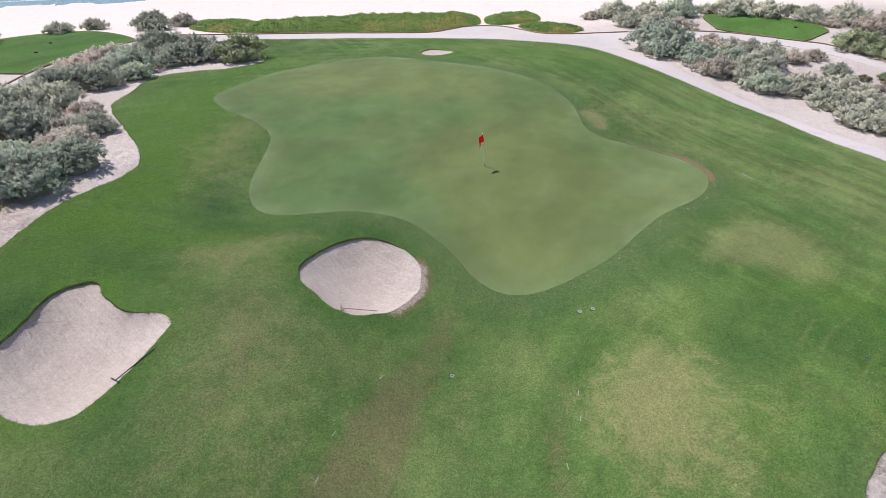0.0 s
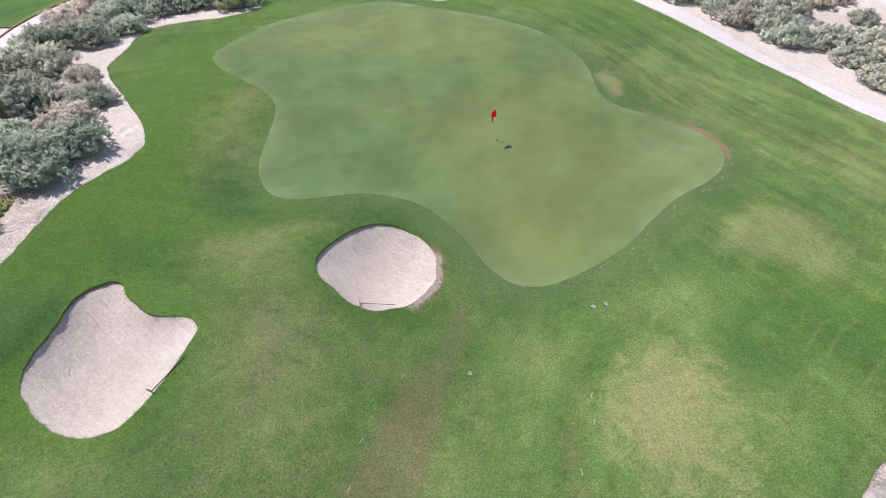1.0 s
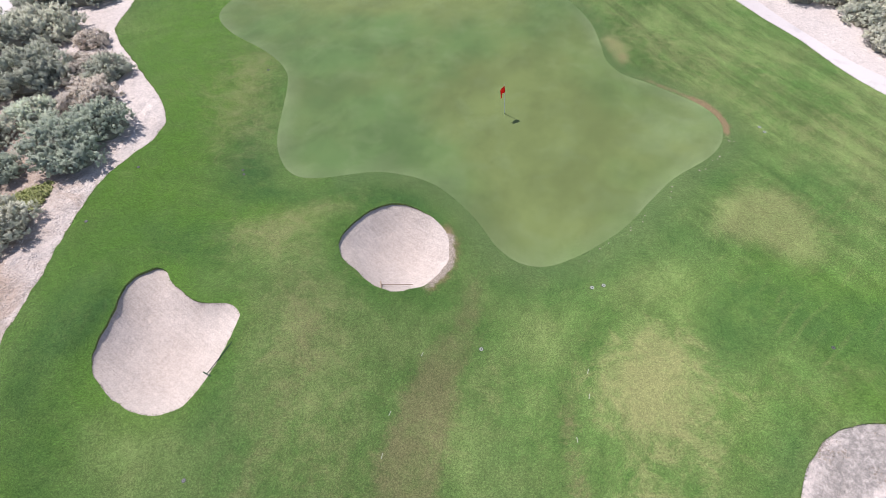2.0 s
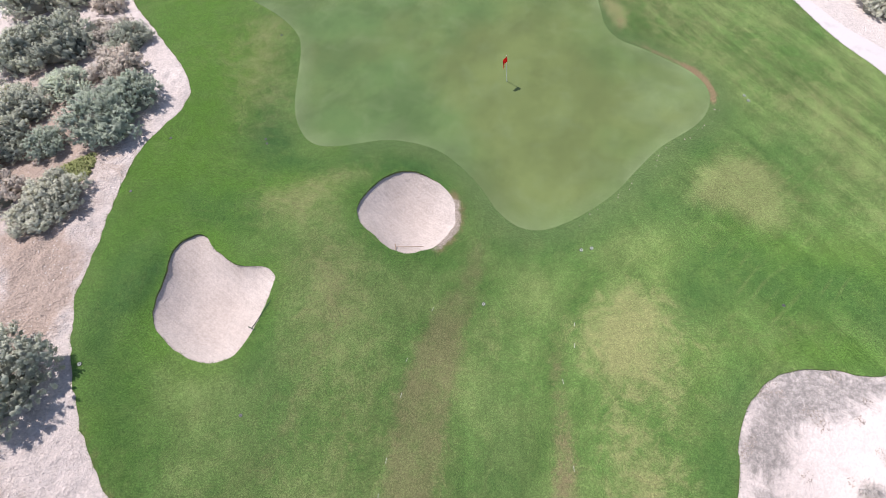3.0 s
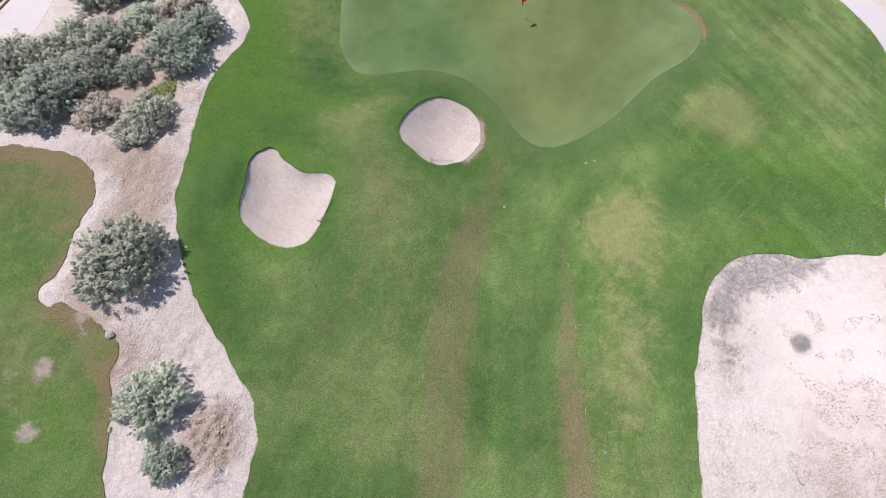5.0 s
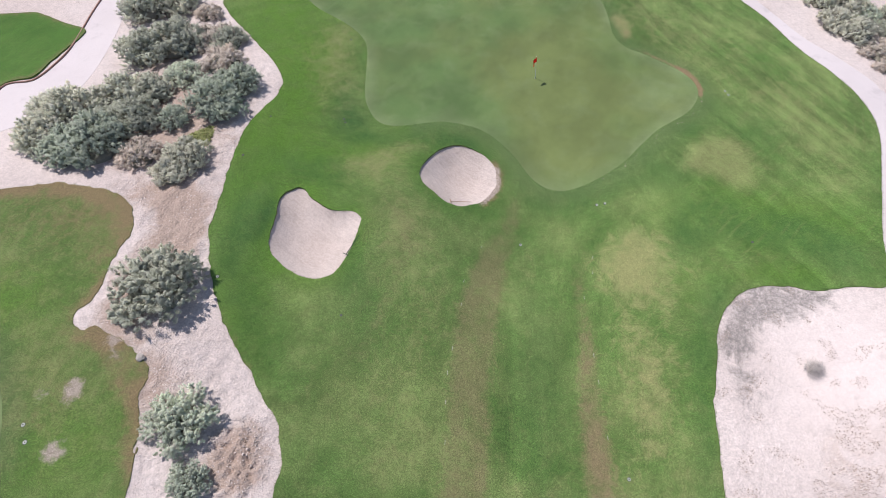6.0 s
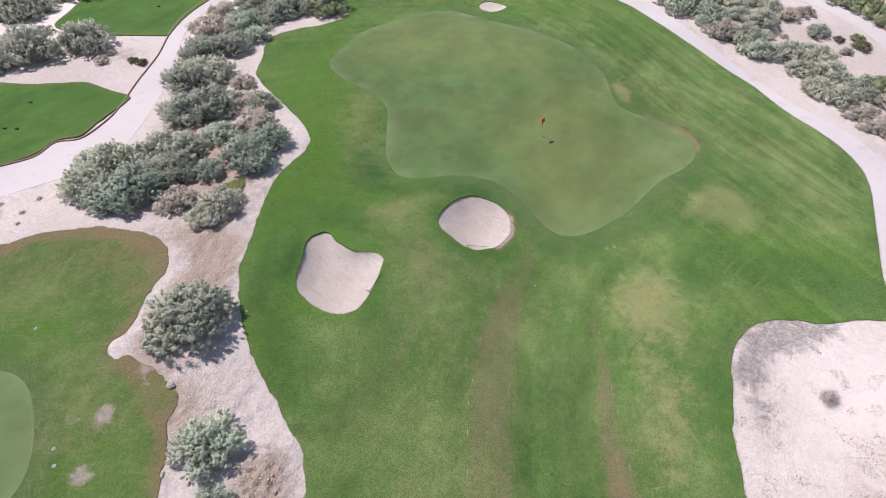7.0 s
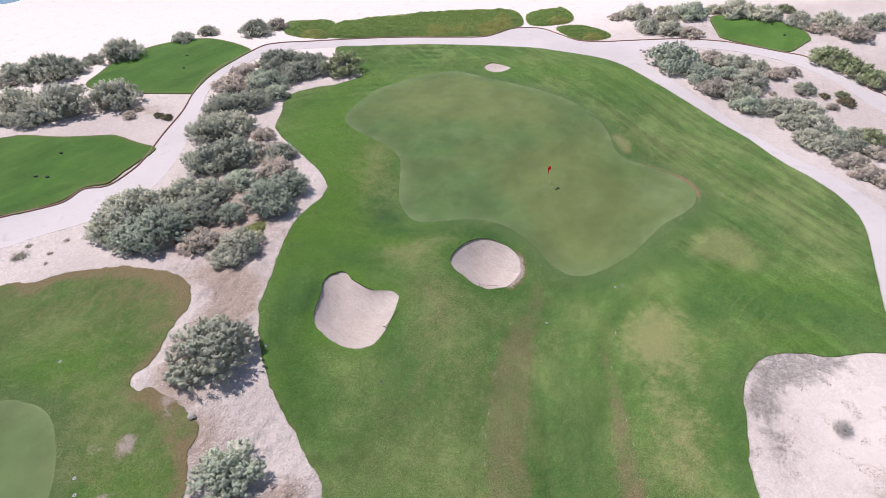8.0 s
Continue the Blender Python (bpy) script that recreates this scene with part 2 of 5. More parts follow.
DARK_SWARD = [
    (10.7, 19.1), (13.5, 19.6), (15.6, 18.3), (18.5, 17.9), (20.6, 16.3), (21.3, 14.4), (19.2, 13.3), (17.2, 15.1), (14, 15.6), (11.5, 15.6), (10, 14.2), (9.6, 16.2),
]
DARK_MARGIN = [
    (9.5, 9), (10.9, 11.4), (12.2, 12.4), (11.2, 8.4), (10.4, 6), (10, 1), (9.8, -8), (9, -8), (9.1, 1), (9.4, 6),
]
LAWN_BROWN = [
    (-25, 6.6), (-23.5, 6.4), (-21.4, 5.5), (-20.6, 4.2), (-21, 3), (-22.2, 3.4),
]
LAWN_BROWN_NORTH = [
    (-36.6, 17), (-33.2, 17.9), (-29.6, 17.7), (-26, 16.4), (-25.2, 14), (-25.8, 11.8), (-26.4, 13.8), (-27.9, 15.6), (-31.1, 16.4), (-35.1, 15.9),
]
CRUST = [
    (11.8, 8.5), (12.2, 10.6), (13.2, 12), (14.7, 12.5), (16.6, 12.4), (18.4, 12.3), (18.2, 11.4), (17.3, 11.2), (16.2, 10.6), (15.2, 10.3), (13.7, 10), (12.6, 8.6),
]
STUBBLE = [
    (15.2, 3.4), (16.2, 4.2), (17.6, 4.6), (19.5, 4.6), (21.5, 3), (21.5, -1), (17, -2), (15, 0),
]
PAINT_DASHES = [
    (-2.6, 15.7, 70), (-3.7, 12.6, 72), (-3.8, 10.8, 80), (-4.2, 7.8, 85), (-4.4, 6.3, 92), (-4.4, 4.6, 90), (4, 11.9, 95), (4.2, 7.9, 95),
    (4.35, 6.3, 93), (4.7, 13.8, 80), (4.8, 15, 75), (-4.3, 2.4, 90), (4.6, 3.2, 95),
]

# ---- terrain ----
BUMPS = np.array([
    [-0.01, 0.08, 0.11, -0.27, -0.31, 0.14, 0.33], [0.03, -0.13, -0.25, 0.06, -0.04, -0.22, 0.31],
    [0.53, 0.97, 0.17, -0.03, -0.13, -0.62, 0.1], [0.06, 0.66, 0.26, -0.1, -0.12, -0.58, -0.01],
    [-0.81, -1.59, -1.54, 0.21, 0.94, -0.14, -0.18], [0.18, 1.22, 0.27, 0.13, 0.86, -0.16, -0.32],
    [-0.11, 1.24, 0.56, -0.82, -0.32, -0.06, 0.28], [0.06, 0.33, 0.16, -0.21, 0.16, 0.24, 0.07]])
# finer dips and swells of the turf, every 5 m
DIPS = np.array([
    [-0.01, -0.08, -0.16, 0.04, 0.08, 0.03, 0.01, -0.13, -0.19],
    [-0.05, -0.31, -0.35, 0.35, 0.29, 0.15, 0.28, 0.04, -0.19],
    [-0.12, -0.29, 0.24, 0.59, -0.24, -0.26, 0.41, 0.09, -0.16],
    [-0.15, -0.32, 0.33, 0.22, -0.37, -0.33, 0.17, -0.06, -0.16],
    [0.13, -0.09, -0.12, -0.1, 0.18, 0.14, 0.11, 0.06, 0.06],
    [0.29, 0.04, -0.27, -0.04, 0.02, 0, -0.05, -0.06, 0.18],
    [0.14, -0.02, -0.23, -0.06, -0.02, -0.01, -0.06, -0.11, 0.09],
    [0.02, -0.01, -0.04, -0.01, -0, 0.01, 0.02, -0.01, 0.01],])
SEA = -5.7


def smooth(u):
    u = np.clip(u, 0.0, 1.0)
    return u * u * (3 - 2 * u)


def height(x, y):
    """The lie of the land: a swale of turf, dunes, and the beach that falls to the sea."""
    x, y = np.asarray(x, float), np.asarray(y, float)
    s = y * 0.93 - x * 0.37
    z = -5.7 * smooth((s - 48) / 71.0) - 0.08 * np.clip(s - 119, 0, 60)
    for i in range(8):
        for j in range(7):
            z = z + BUMPS[i, j] * np.exp(-((x + 48 - 12 * i) ** 2 + (y + 2 - 12 * j) ** 2) / 288.0)
    for j in range(8):
        for i in range(9):
            z = z + DIPS[j, i] * np.exp(-((x + 22 - 5 * i) ** 2 + (y - 4 - 5 * j) ** 2) / 32.0)
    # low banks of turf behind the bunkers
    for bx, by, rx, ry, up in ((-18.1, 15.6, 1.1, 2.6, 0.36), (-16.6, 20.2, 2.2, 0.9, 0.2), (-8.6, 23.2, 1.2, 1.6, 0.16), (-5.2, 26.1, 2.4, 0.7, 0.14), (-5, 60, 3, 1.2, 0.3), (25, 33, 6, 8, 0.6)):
        z = z + up * np.exp(-((x - bx) / rx) ** 2 - ((y - by) / ry) ** 2)
    return z


def at(x, y, up=0.0):
    return Vector((x, y, float(height(x, y)) + up))


def spline(pts, step=0.3, closed=True):
    """A smooth line through the points, at even small steps."""
    p = np.array(pts, float)
    n = len(p)
    out = []
    for i in range(n if closed else n - 1):
        if closed:
            a, b, c, d = p[(i - 1) % n], p[i], p[(i + 1) % n], p[(i + 2) % n]
        else:
            a, b, c, d = p[max(i - 1, 0)], p[i], p[i + 1], p[min(i + 2, n - 1)]
        k = max(1, int(np.linalg.norm(c - b) / step))
        for j in range(k):
            t = j / k
            out.append(0.5 * (2 * b + (c - a) * t + (2 * a - 5 * b + 4 * c - d) * t * t + (3 * b - a - 3 * c + d) * t ** 3))
    if not closed:
        out.append(p[-1])
    return np.array(out)


def ragged(line, amount, size=0.8):
    """The same line with an uneven, worn edge."""
    nxt, prv = np.roll(line, -1, 0), np.roll(line, 1, 0)
    t = nxt - prv
    t /= np.maximum(np.linalg.norm(t, axis=1), 1e-6)[:, None]
    w = np.array([noise.noise((x / size, y / size, 3.1)) + 0.6 * noise.noise((x / size * 3.3, y / size * 3.3, 7.7)) for x, y in line])
    return line + np.stack([-t[:, 1], t[:, 0]], 1) * (w * amount)[:, None]


def beside(line, d):
    """The closed line moved outwards by d metres."""
    t = np.roll(line, -2, 0) - np.roll(line, 2, 0)
    t /= np.maximum(np.linalg.norm(t, axis=1), 1e-6)[:, None]
    turn = np.sign(np.sum(line[:, 0] * np.roll(line[:, 1], -1) - np.roll(line[:, 0], -1) * line[:, 1]))
    return line + np.stack([t[:, 1], -t[:, 0]], 1) * d * turn


def inside(pts, ring):
    """Which of the points lie inside the ring."""
    x, y = pts[:, 0], pts[:, 1]
    res = np.zeros(len(pts), bool)
    a, b = ring, np.roll(ring, -1, 0)
    for (x0, y0), (x1, y1) in zip(a, b):
        if y0 != y1:
            m = (y0 > y) != (y1 > y)
            res ^= m & (x < (x1 - x0) * (y - y0) / (y1 - y0) + x0)
    return res


def away(pts, ring, closed=True):
    """Distance of each point to the ring's line."""
    best = np.full(len(pts), 1e9)
    a, b = (ring, np.roll(ring, -1, 0)) if closed else (ring[:-1], ring[1:])
    for p, q in zip(a, b):
        d = q - p
        t = np.clip(((pts - p) @ d) / max(d @ d, 1e-9), 0, 1)
        best = np.minimum(best, ((pts - p - t[:, None] * d) ** 2).sum(1))
    return np.sqrt(best)


def sheet(ring, holes=(), grid=0.6, extra=()):
    """A fine triangle net inside the ring and outside the holes: points, triangles, border loops."""
    lo, hi = ring.min(0), ring.max(0)
    gx, gy = np.meshgrid(np.arange(lo[0], hi[0], grid), np.arange(lo[1], hi[1], grid * 0.87))
    gx = gx + (np.arange(gx.shape[0]) % 2)[:, None] * grid / 2
    g = np.stack([gx.ravel(), gy.ravel()], 1)
    g = g + (np.random.rand(*g.shape) - 0.5) * grid * 0.3
    if len(extra):
        g = np.vstack([g, extra])
    keep = inside(g, ring)
    g = g[keep]
    g = g[away(g, ring) > min(grid * 0.35, 0.18)]
    for hole in holes:
        g = g[~inside(g, hole)]
        g = g[away(g, hole) > min(grid * 0.35, 0.18)]
    pts, edges = [], []
    for loop in (ring, *holes):
        n0 = len(pts)
        pts += [tuple(q) for q in loop]
        edges += [(n0 + i, n0 + (i + 1) % len(loop)) for i in range(len(loop))]
    pts += [tuple(q) for q in g]
    v, e, f, *_ = geometry.delaunay_2d_cdt([Vector(q) for q in pts], edges, [], 0, 1e-5)
    v = np.array([tuple(q) for q in v])
    f = np.array([tuple(t) for t in f])
    mid = v[f].mean(1)
    ok = inside(mid, ring)
    for hole in holes:
        ok &= ~inside(mid, hole)
    return v, f[ok]


def skirted(v, z, f, drop):
    """Adds a wall that hangs from the net's border. drop: metres."""
    e = np.concatenate([f[:, [0, 1]], f[:, [1, 2]], f[:, [2, 0]]])
    seen = {}
    for a, b in e:
        seen[(min(a, b), max(a, b))] = seen.get((min(a, b), max(a, b)), 0) + 1
    rim = [(a, b) for a, b in e if seen[(min(a, b), max(a, b))] == 1]
    verts = [(x, y, h) for (x, y), h in zip(v, z)]
    low = {}
    faces = [tuple(int(i) for i in t) for t in f]
    for a, b in rim:
        for q in (a, b):
            if q not in low:
                low[q] = len(verts)
                verts += [(v[q][0], v[q][1], z[q]), (v[q][0], v[q][1], z[q] - drop)]
        faces.append((low[b], low[a], low[a] + 1, low[b] + 1))
    return verts, faces


def net(name, verts, faces, material, soft_shade=True, values=None, normals=None):
    me = bpy.data.meshes.new(name)
    me.from_pydata([tuple(q) for q in verts], [], faces)
    me.materials.append(material)
    if soft_shade:
        me.polygons.foreach_set("use_smooth", [True] * len(me.polygons))
    for key, val in (values or {}).items():
        layer = me.attributes.new(key, "FLOAT", "POINT")
        full = np.zeros(len(me.vertices), np.float32)
        full[: len(val)] = val
        layer.data.foreach_set("value", full)
    me.update()
    if normals is not None:
        me.normals_split_custom_set_from_vertices([tuple(q) for q in normals])
    return new(name, me)


def within(pts, edge, most=3.0):
    """Signed distance to a drawn outline, above 0 inside it."""
    ring = spline(edge, 0.5)
    d = np.minimum(away(pts, ring), most)
    return np.where(inside(pts, ring), d, -d)


def part(name, bm, material, parent=None, label=""):
    """One mesh object out of a bmesh, under a thing or a part."""
    me = bpy.data.meshes.new(name)
    bm.to_mesh(me)
    bm.free()
    me.materials.append(material)
    ob = new(name, me)
    if parent:
        ob.parent = parent
    if label:
        ob["label"] = label
    return ob


# ---- materials ----
class Nodes:
    """A small writer for node materials."""

    def __init__(self, name, rough=0.9, metal=0.0, spec=0.3, matte=0.0):
        self.mat = bpy.data.materials.new(name)
        self.mat.use_nodes = True
        self.tree = self.mat.node_tree
        self.out = self.tree.nodes["Principled BSDF"]
        self.out.inputs["Roughness"].default_value = rough
        self.out.inputs["Metallic"].default_value = metal
        self.out.inputs["Specular IOR Level"].default_value = spec
        self.out.inputs["Diffuse Roughness"].default_value = matte
        self.place = self.node("ShaderNodeTexCoord").outputs["Object"]

    def node(self, kind, **values):
        n = self.tree.nodes.new(kind)
        for k, v in values.items():
            sock = n.inputs[int(k[1:])] if k[0] == "i" and k[1:].isdigit() else n.inputs[k]
            if isinstance(v, bpy.types.NodeSocket):
                self.tree.links.new(v, sock)
            else:
                sock.default_value = v
        return n

    def noise(self, scale, detail=4.0, rough=0.55, place=None, twist=0.0):
        n = self.node("ShaderNodeTexNoise", Vector=place or self.place, Scale=scale, Detail=detail, Roughness=rough, Distortion=twist)
        return n.outputs["Fac"]

    def cells(self, scale, place=None):
        return self.node("ShaderNodeTexVoronoi", Vector=place or self.place, Scale=scale).outputs["Distance"]

    def streaks(self, along, length, width, detail=4.0):
        """Noise drawn out in one direction on the ground, in degrees from x."""
        n = self.node("ShaderNodeMapping", Vector=self.place, Scale=(length, width, 1.0), Rotation=(0, 0, radians(along)))
        n.vector_type = "TEXTURE"
        return self.node("ShaderNodeTexNoise", Vector=n.outputs["Vector"], Scale=1.0, Detail=detail, Roughness=0.65).outputs["Fac"]

    def value(self, name):
        n = self.tree.nodes.new("ShaderNodeAttribute")
        n.attribute_name = name
        return n.outputs["Fac"]

    def calc(self, op, a, b=0.0, c=0.0):
        n = self.tree.nodes.new("ShaderNodeMath")
        n.operation = op
        for s, v in zip(n.inputs, (a, b, c)):
            if isinstance(v, bpy.types.NodeSocket):
                self.tree.links.new(v, s)
            else:
                s.default_value = v
        return n.outputs[0]

    def span(self, v, a, b, lo=0.0, hi=1.0):
        n = self.node("ShaderNodeMapRange", i0=v, i1=a, i2=b, i3=lo, i4=hi)
        n.interpolation_type = "SMOOTHSTEP"
        return n.outputs[0]

    def mix(self, fac, a, b, kind="MIX"):
        n = self.tree.nodes.new("ShaderNodeMix")
        n.data_type, n.blend_type = "RGBA", kind
        for s, v in ((n.inputs[0], fac), (n.inputs[6], a), (n.inputs[7], b)):
            if isinstance(v, bpy.types.NodeSocket):
                self.tree.links.new(v, s)
            else:
                s.default_value = v if isinstance(v, float) else (*v, 1.0)
        return n.outputs[2]

    def times(self, colour, v):
        """A colour made lighter or darker by a grain value about 1."""
        n = self.tree.nodes.new("ShaderNodeVectorMath")
        n.operation = "SCALE"
        self.tree.links.new(colour, n.inputs[0])
        self.tree.links.new(v, n.inputs["Scale"])
        return n.outputs[0]

    def done(self, colour, bump=None, depth=0.02, strength=1.0):
        if isinstance(colour, tuple):
            self.out.inputs["Base Color"].default_value = (*colour, 1)
        else:
            self.tree.links.new(colour, self.out.inputs["Base Color"])
        if bump is not None:
            b = self.node("ShaderNodeBump", Strength=strength, Distance=depth, Height=bump)
            self.tree.links.new(b.outputs["Normal"], self.out.inputs["Normal"])
        return self.mat


def sand_material(name, light, dark, pebbles=0.3, footprints=0.9):
    """Dry sand: soft tones, grit, dents, and where the values say so a grey crust or brown soil."""
    m = Nodes(name, 0.95, spec=0.15)
    broad = m.noise(0.09, 5)
    mid = m.noise(0.9, 5, 0.6, twist=0.4)
    fine = m.noise(9, 5, 0.7)
    c = m.mix(m.span(broad, 0.35, 0.68), light, dark)
    c = m.mix(m.value("pale"), c, tuple(v * 1.13 for v in light))
    c = m.mix(m.calc("MULTIPLY", m.span(mid, 0.55, 0.72), 0.35), c, tuple(v * 0.74 for v in dark))
    blot = m.noise(0.7, 7, 0.72, twist=0.8)
    soil = m.span(m.calc("ADD", m.value("soil"), m.calc("SUBTRACT", blot, 0.5)), 0.3, 0.75)
    c = m.mix(m.calc("MULTIPLY", soil, 0.75), c, (0.37, 0.27, 0.21))
    patchy = m.calc("SUBTRACT", m.noise(1.1, 9, 0.74, twist=0.9), 0.5)
    crust = m.span(m.calc("ADD", m.value("crust"), m.calc("MULTIPLY", patchy, 2.0)), 0.3, 0.85)
    c = m.mix(m.calc("MULTIPLY", crust, m.span(m.noise(5, 7, 0.78), 0.3, 0.62, 0.35, 0.9)), c, (0.225, 0.205, 0.19))
    scrapes = m.span(m.streaks(35, 1.2, 0.09, 3), 0.66, 0.74)
    c = m.mix(m.calc("MULTIPLY", m.calc("MULTIPLY", scrapes, crust), 0.6), c, light)
    calm = m.span(m.value("pale"), 0.0, 0.35, 1.0 if footprints else 0.3, 0.3)
    c = m.times(c, m.calc("ADD", 1.0, m.calc("MULTIPLY", m.calc("SUBTRACT", m.span(fine, 0.25, 0.75, 0.8, 1.14), 1.0), calm)))
    grit = m.span(m.noise(26, 3, 0.6), 0.66, 0.74)
    c = m.mix(m.calc("MULTIPLY", grit, pebbles), c, (0.25, 0.20, 0.175))
    litter = m.calc("MULTIPLY", m.span(m.noise(6.5, 4, 0.75), 0.62, 0.7), m.calc("ADD", m.value("crust"), m.value("soil")))
    c = m.mix(m.calc("MULTIPLY", litter, 0.55), c, (0.24, 0.19, 0.16))
    scuffs = m.noise(3.4, 6, 0.72, twist=0.6)
    crumbs = m.calc("MULTIPLY", m.cells(7, m.node("ShaderNodeMapping", Vector=m.place, Rotation=(0, 0, 0.7), Scale=(1.0, 1.6, 1.0)).outputs["Vector"]), m.span(m.calc("ADD", m.value("soil"), m.calc("MULTIPLY", m.calc("SUBTRACT", blot, 0.5), 1.2)), 0.05, 0.5, 0.0, 0.85))
    prints = m.calc("MULTIPLY", scuffs, footprints)
    c = m.times(c, m.calc("ADD", 1.0, m.calc("MULTIPLY", m.calc("SUBTRACT", m.span(scuffs, 0.3, 0.7, 1 - 0.12 * min(footprints, 1), 1 + 0.09 * min(footprints, 1)), 1.0), calm)))
    relief = m.calc("ADD", m.calc("ADD", m.calc("MULTIPLY", fine, 1.15 if footprints else 0.3), m.calc("ADD", prints, crumbs)), m.calc("MULTIPLY", mid, 1.0))
    return m.done(c, m.calc("MULTIPLY", relief, calm), 0.09, 0.8)


def turf_material(name, deep, fresh, dry, brown, grain=1.0):
    """Mown grass with yellowed and worn spots where the values dry and brown say so."""
    m = Nodes(name, 0.85, spec=0.18, matte=0.55)
    broad, mid = m.noise(0.16, 5, 0.6), m.noise(1.1, 6, 0.68)
    fine, blades = m.noise(12.5, 5, 0.75), m.noise(36, 3, 0.8)
    c = m.mix(m.span(broad, 0.36, 0.66), deep, fresh)
    c = m.mix(m.calc("MULTIPLY", m.span(mid, 0.45, 0.75), 0.2), c, dry)
    # mower lines: along the fairway, beside the path, and round the green
    lane = m.calc("MULTIPLY", m.calc("SUBTRACT", m.streaks(90, 26, 0.9), 0.5), m.value("lane"))
    slant = m.calc("MULTIPLY", m.calc("SUBTRACT", m.streaks(-60, 16, 0.8), 0.5), m.calc("MULTIPLY", m.value("mown"), 0.85))
    rings = m.calc("SINE", m.calc("MULTIPLY", m.calc("ADD", m.value("ring"), m.calc("MULTIPLY", m.noise(0.5, 3), 1.6)), 3.4))
    rings = m.calc("MULTIPLY", m.calc("MULTIPLY", rings, m.value("mown")), m.span(m.noise(0.13, 3), 0.4, 0.65, 0.0, 0.07))
    rings = m.calc("MULTIPLY", rings, m.span(m.value("fringe"), 0.0, 1.0, 2.6, 1.0))
    soft = m.calc("MULTIPLY", m.calc("SUBTRACT", m.streaks(60, 7, 2.2), 0.5), 0.5)
    c = m.times(c, m.span(m.calc("ADD", 0.5, m.calc("ADD", m.calc("ADD", lane, slant), m.calc("ADD", rings, soft))), 0.25, 0.75, 0.70, 1.32))
    c = m.mix(m.calc("MULTIPLY", m.value("lush"), m.span(m.noise(0.7, 5, 0.6), 0.3, 0.65, 0.6, 1.0)), c, (deep[0] * 1.2, deep[1] * 1.28, deep[2] * 0.75))
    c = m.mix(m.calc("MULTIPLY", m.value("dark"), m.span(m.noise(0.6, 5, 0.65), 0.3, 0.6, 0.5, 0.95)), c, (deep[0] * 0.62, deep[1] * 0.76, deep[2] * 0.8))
    tufts = m.noise(3.2, 6, 0.72)
    c = m.times(c, m.span(tufts, 0.3, 0.7, 1 - 0.1 * grain, 1 + 0.1 * grain))
    collar = m.span(m.calc("ADD", m.value("ring"), m.calc("MULTIPLY", mid, 0.8)), 0.5, 2.4, 0.6, 0.0)
    c = m.mix(m.calc("MULTIPLY", collar, m.value("fringe")), c, (0.108, 0.168, 0.062))
    ragged_edge = m.calc("SUBTRACT", m.noise(1.0, 10, 0.74, twist=0.7), 0.5)
    spots = m.calc("ADD", m.value("dry"), m.calc("MULTIPLY", ragged_edge, 2.0))
    c = m.mix(m.calc("MULTIPLY", m.span(spots, 0.1, 1.3), 0.75), c, dry)
    straw = m.span(m.calc("ADD", m.value("straw"), m.calc("MULTIPLY", ragged_edge, 7.0)), -0.9, 1.9)
    c = m.mix(m.calc("MULTIPLY", straw, 0.66), c, dry)
    dome = m.span(m.calc("ADD", m.value("dome"), m.calc("MULTIPLY", ragged_edge, 2.2)), -0.5, 1.1)
    c = m.mix(m.calc("MULTIPLY", dome, 0.45), c, dry)
    arcs = m.calc("SINE", m.calc("ADD", m.calc("MULTIPLY", m.value("ring"), 9.0), m.calc("MULTIPLY", m.noise(0.12, 2, 0.5), 30.0)))
    arcs = m.calc("MULTIPLY", m.span(arcs, 0.5, 1.0), m.span(m.noise(0.4, 5, 0.65), 0.47, 0.66, 0.0, 0.14))
    c = m.mix(m.calc("MULTIPLY", arcs, m.value("mown")), c, dry)
    worn = m.calc("ADD", m.value("brown"), m.calc("MULTIPLY", m.calc("SUBTRACT", m.noise(1.9, 7, 0.75), 0.5), 1.5))
    c = m.mix(m.calc("MULTIPLY", m.span(worn, 0.2, 1.1), 0.75), c, brown)
    worn_edge = m.calc("ADD", m.calc("MULTIPLY", ragged_edge, 1.3), m.calc("MULTIPLY", m.calc("SUBTRACT", m.noise(6, 4, 0.7), 0.5), 1.1))
    track = m.span(m.calc("ADD", m.value("track"), worn_edge), -0.3, 0.5)
    track = m.calc("MULTIPLY", m.calc("MULTIPLY", track, m.value("wear")), m.span(m.noise(0.6, 8, 0.72), 0.3, 0.6, 0.5, 1.15))
    c = m.mix(track, c, (0.238, 0.180, 0.105))
    bare_sand = m.calc("ADD", m.value("bare"), m.calc("MULTIPLY", m.calc("SUBTRACT", m.noise(2.6, 6, 0.7), 0.5), 1.2))
    c = m.mix(m.calc("MULTIPLY", m.span(bare_sand, 0.45, 0.8), 0.9), c, (0.47, 0.385, 0.33))
    c = m.times(c, m.span(fine, 0.3, 0.7, 1 - 0.32 * grain, 1 + 0.33 * grain))
    c = m.times(c, m.span(blades, 0.32, 0.68, 1 - 0.55 * grain, 1 + 0.58 * grain))
    relief = m.calc("ADD", fine, blades)
    return m.done(c, relief, 0.07 * grain, 0.9)


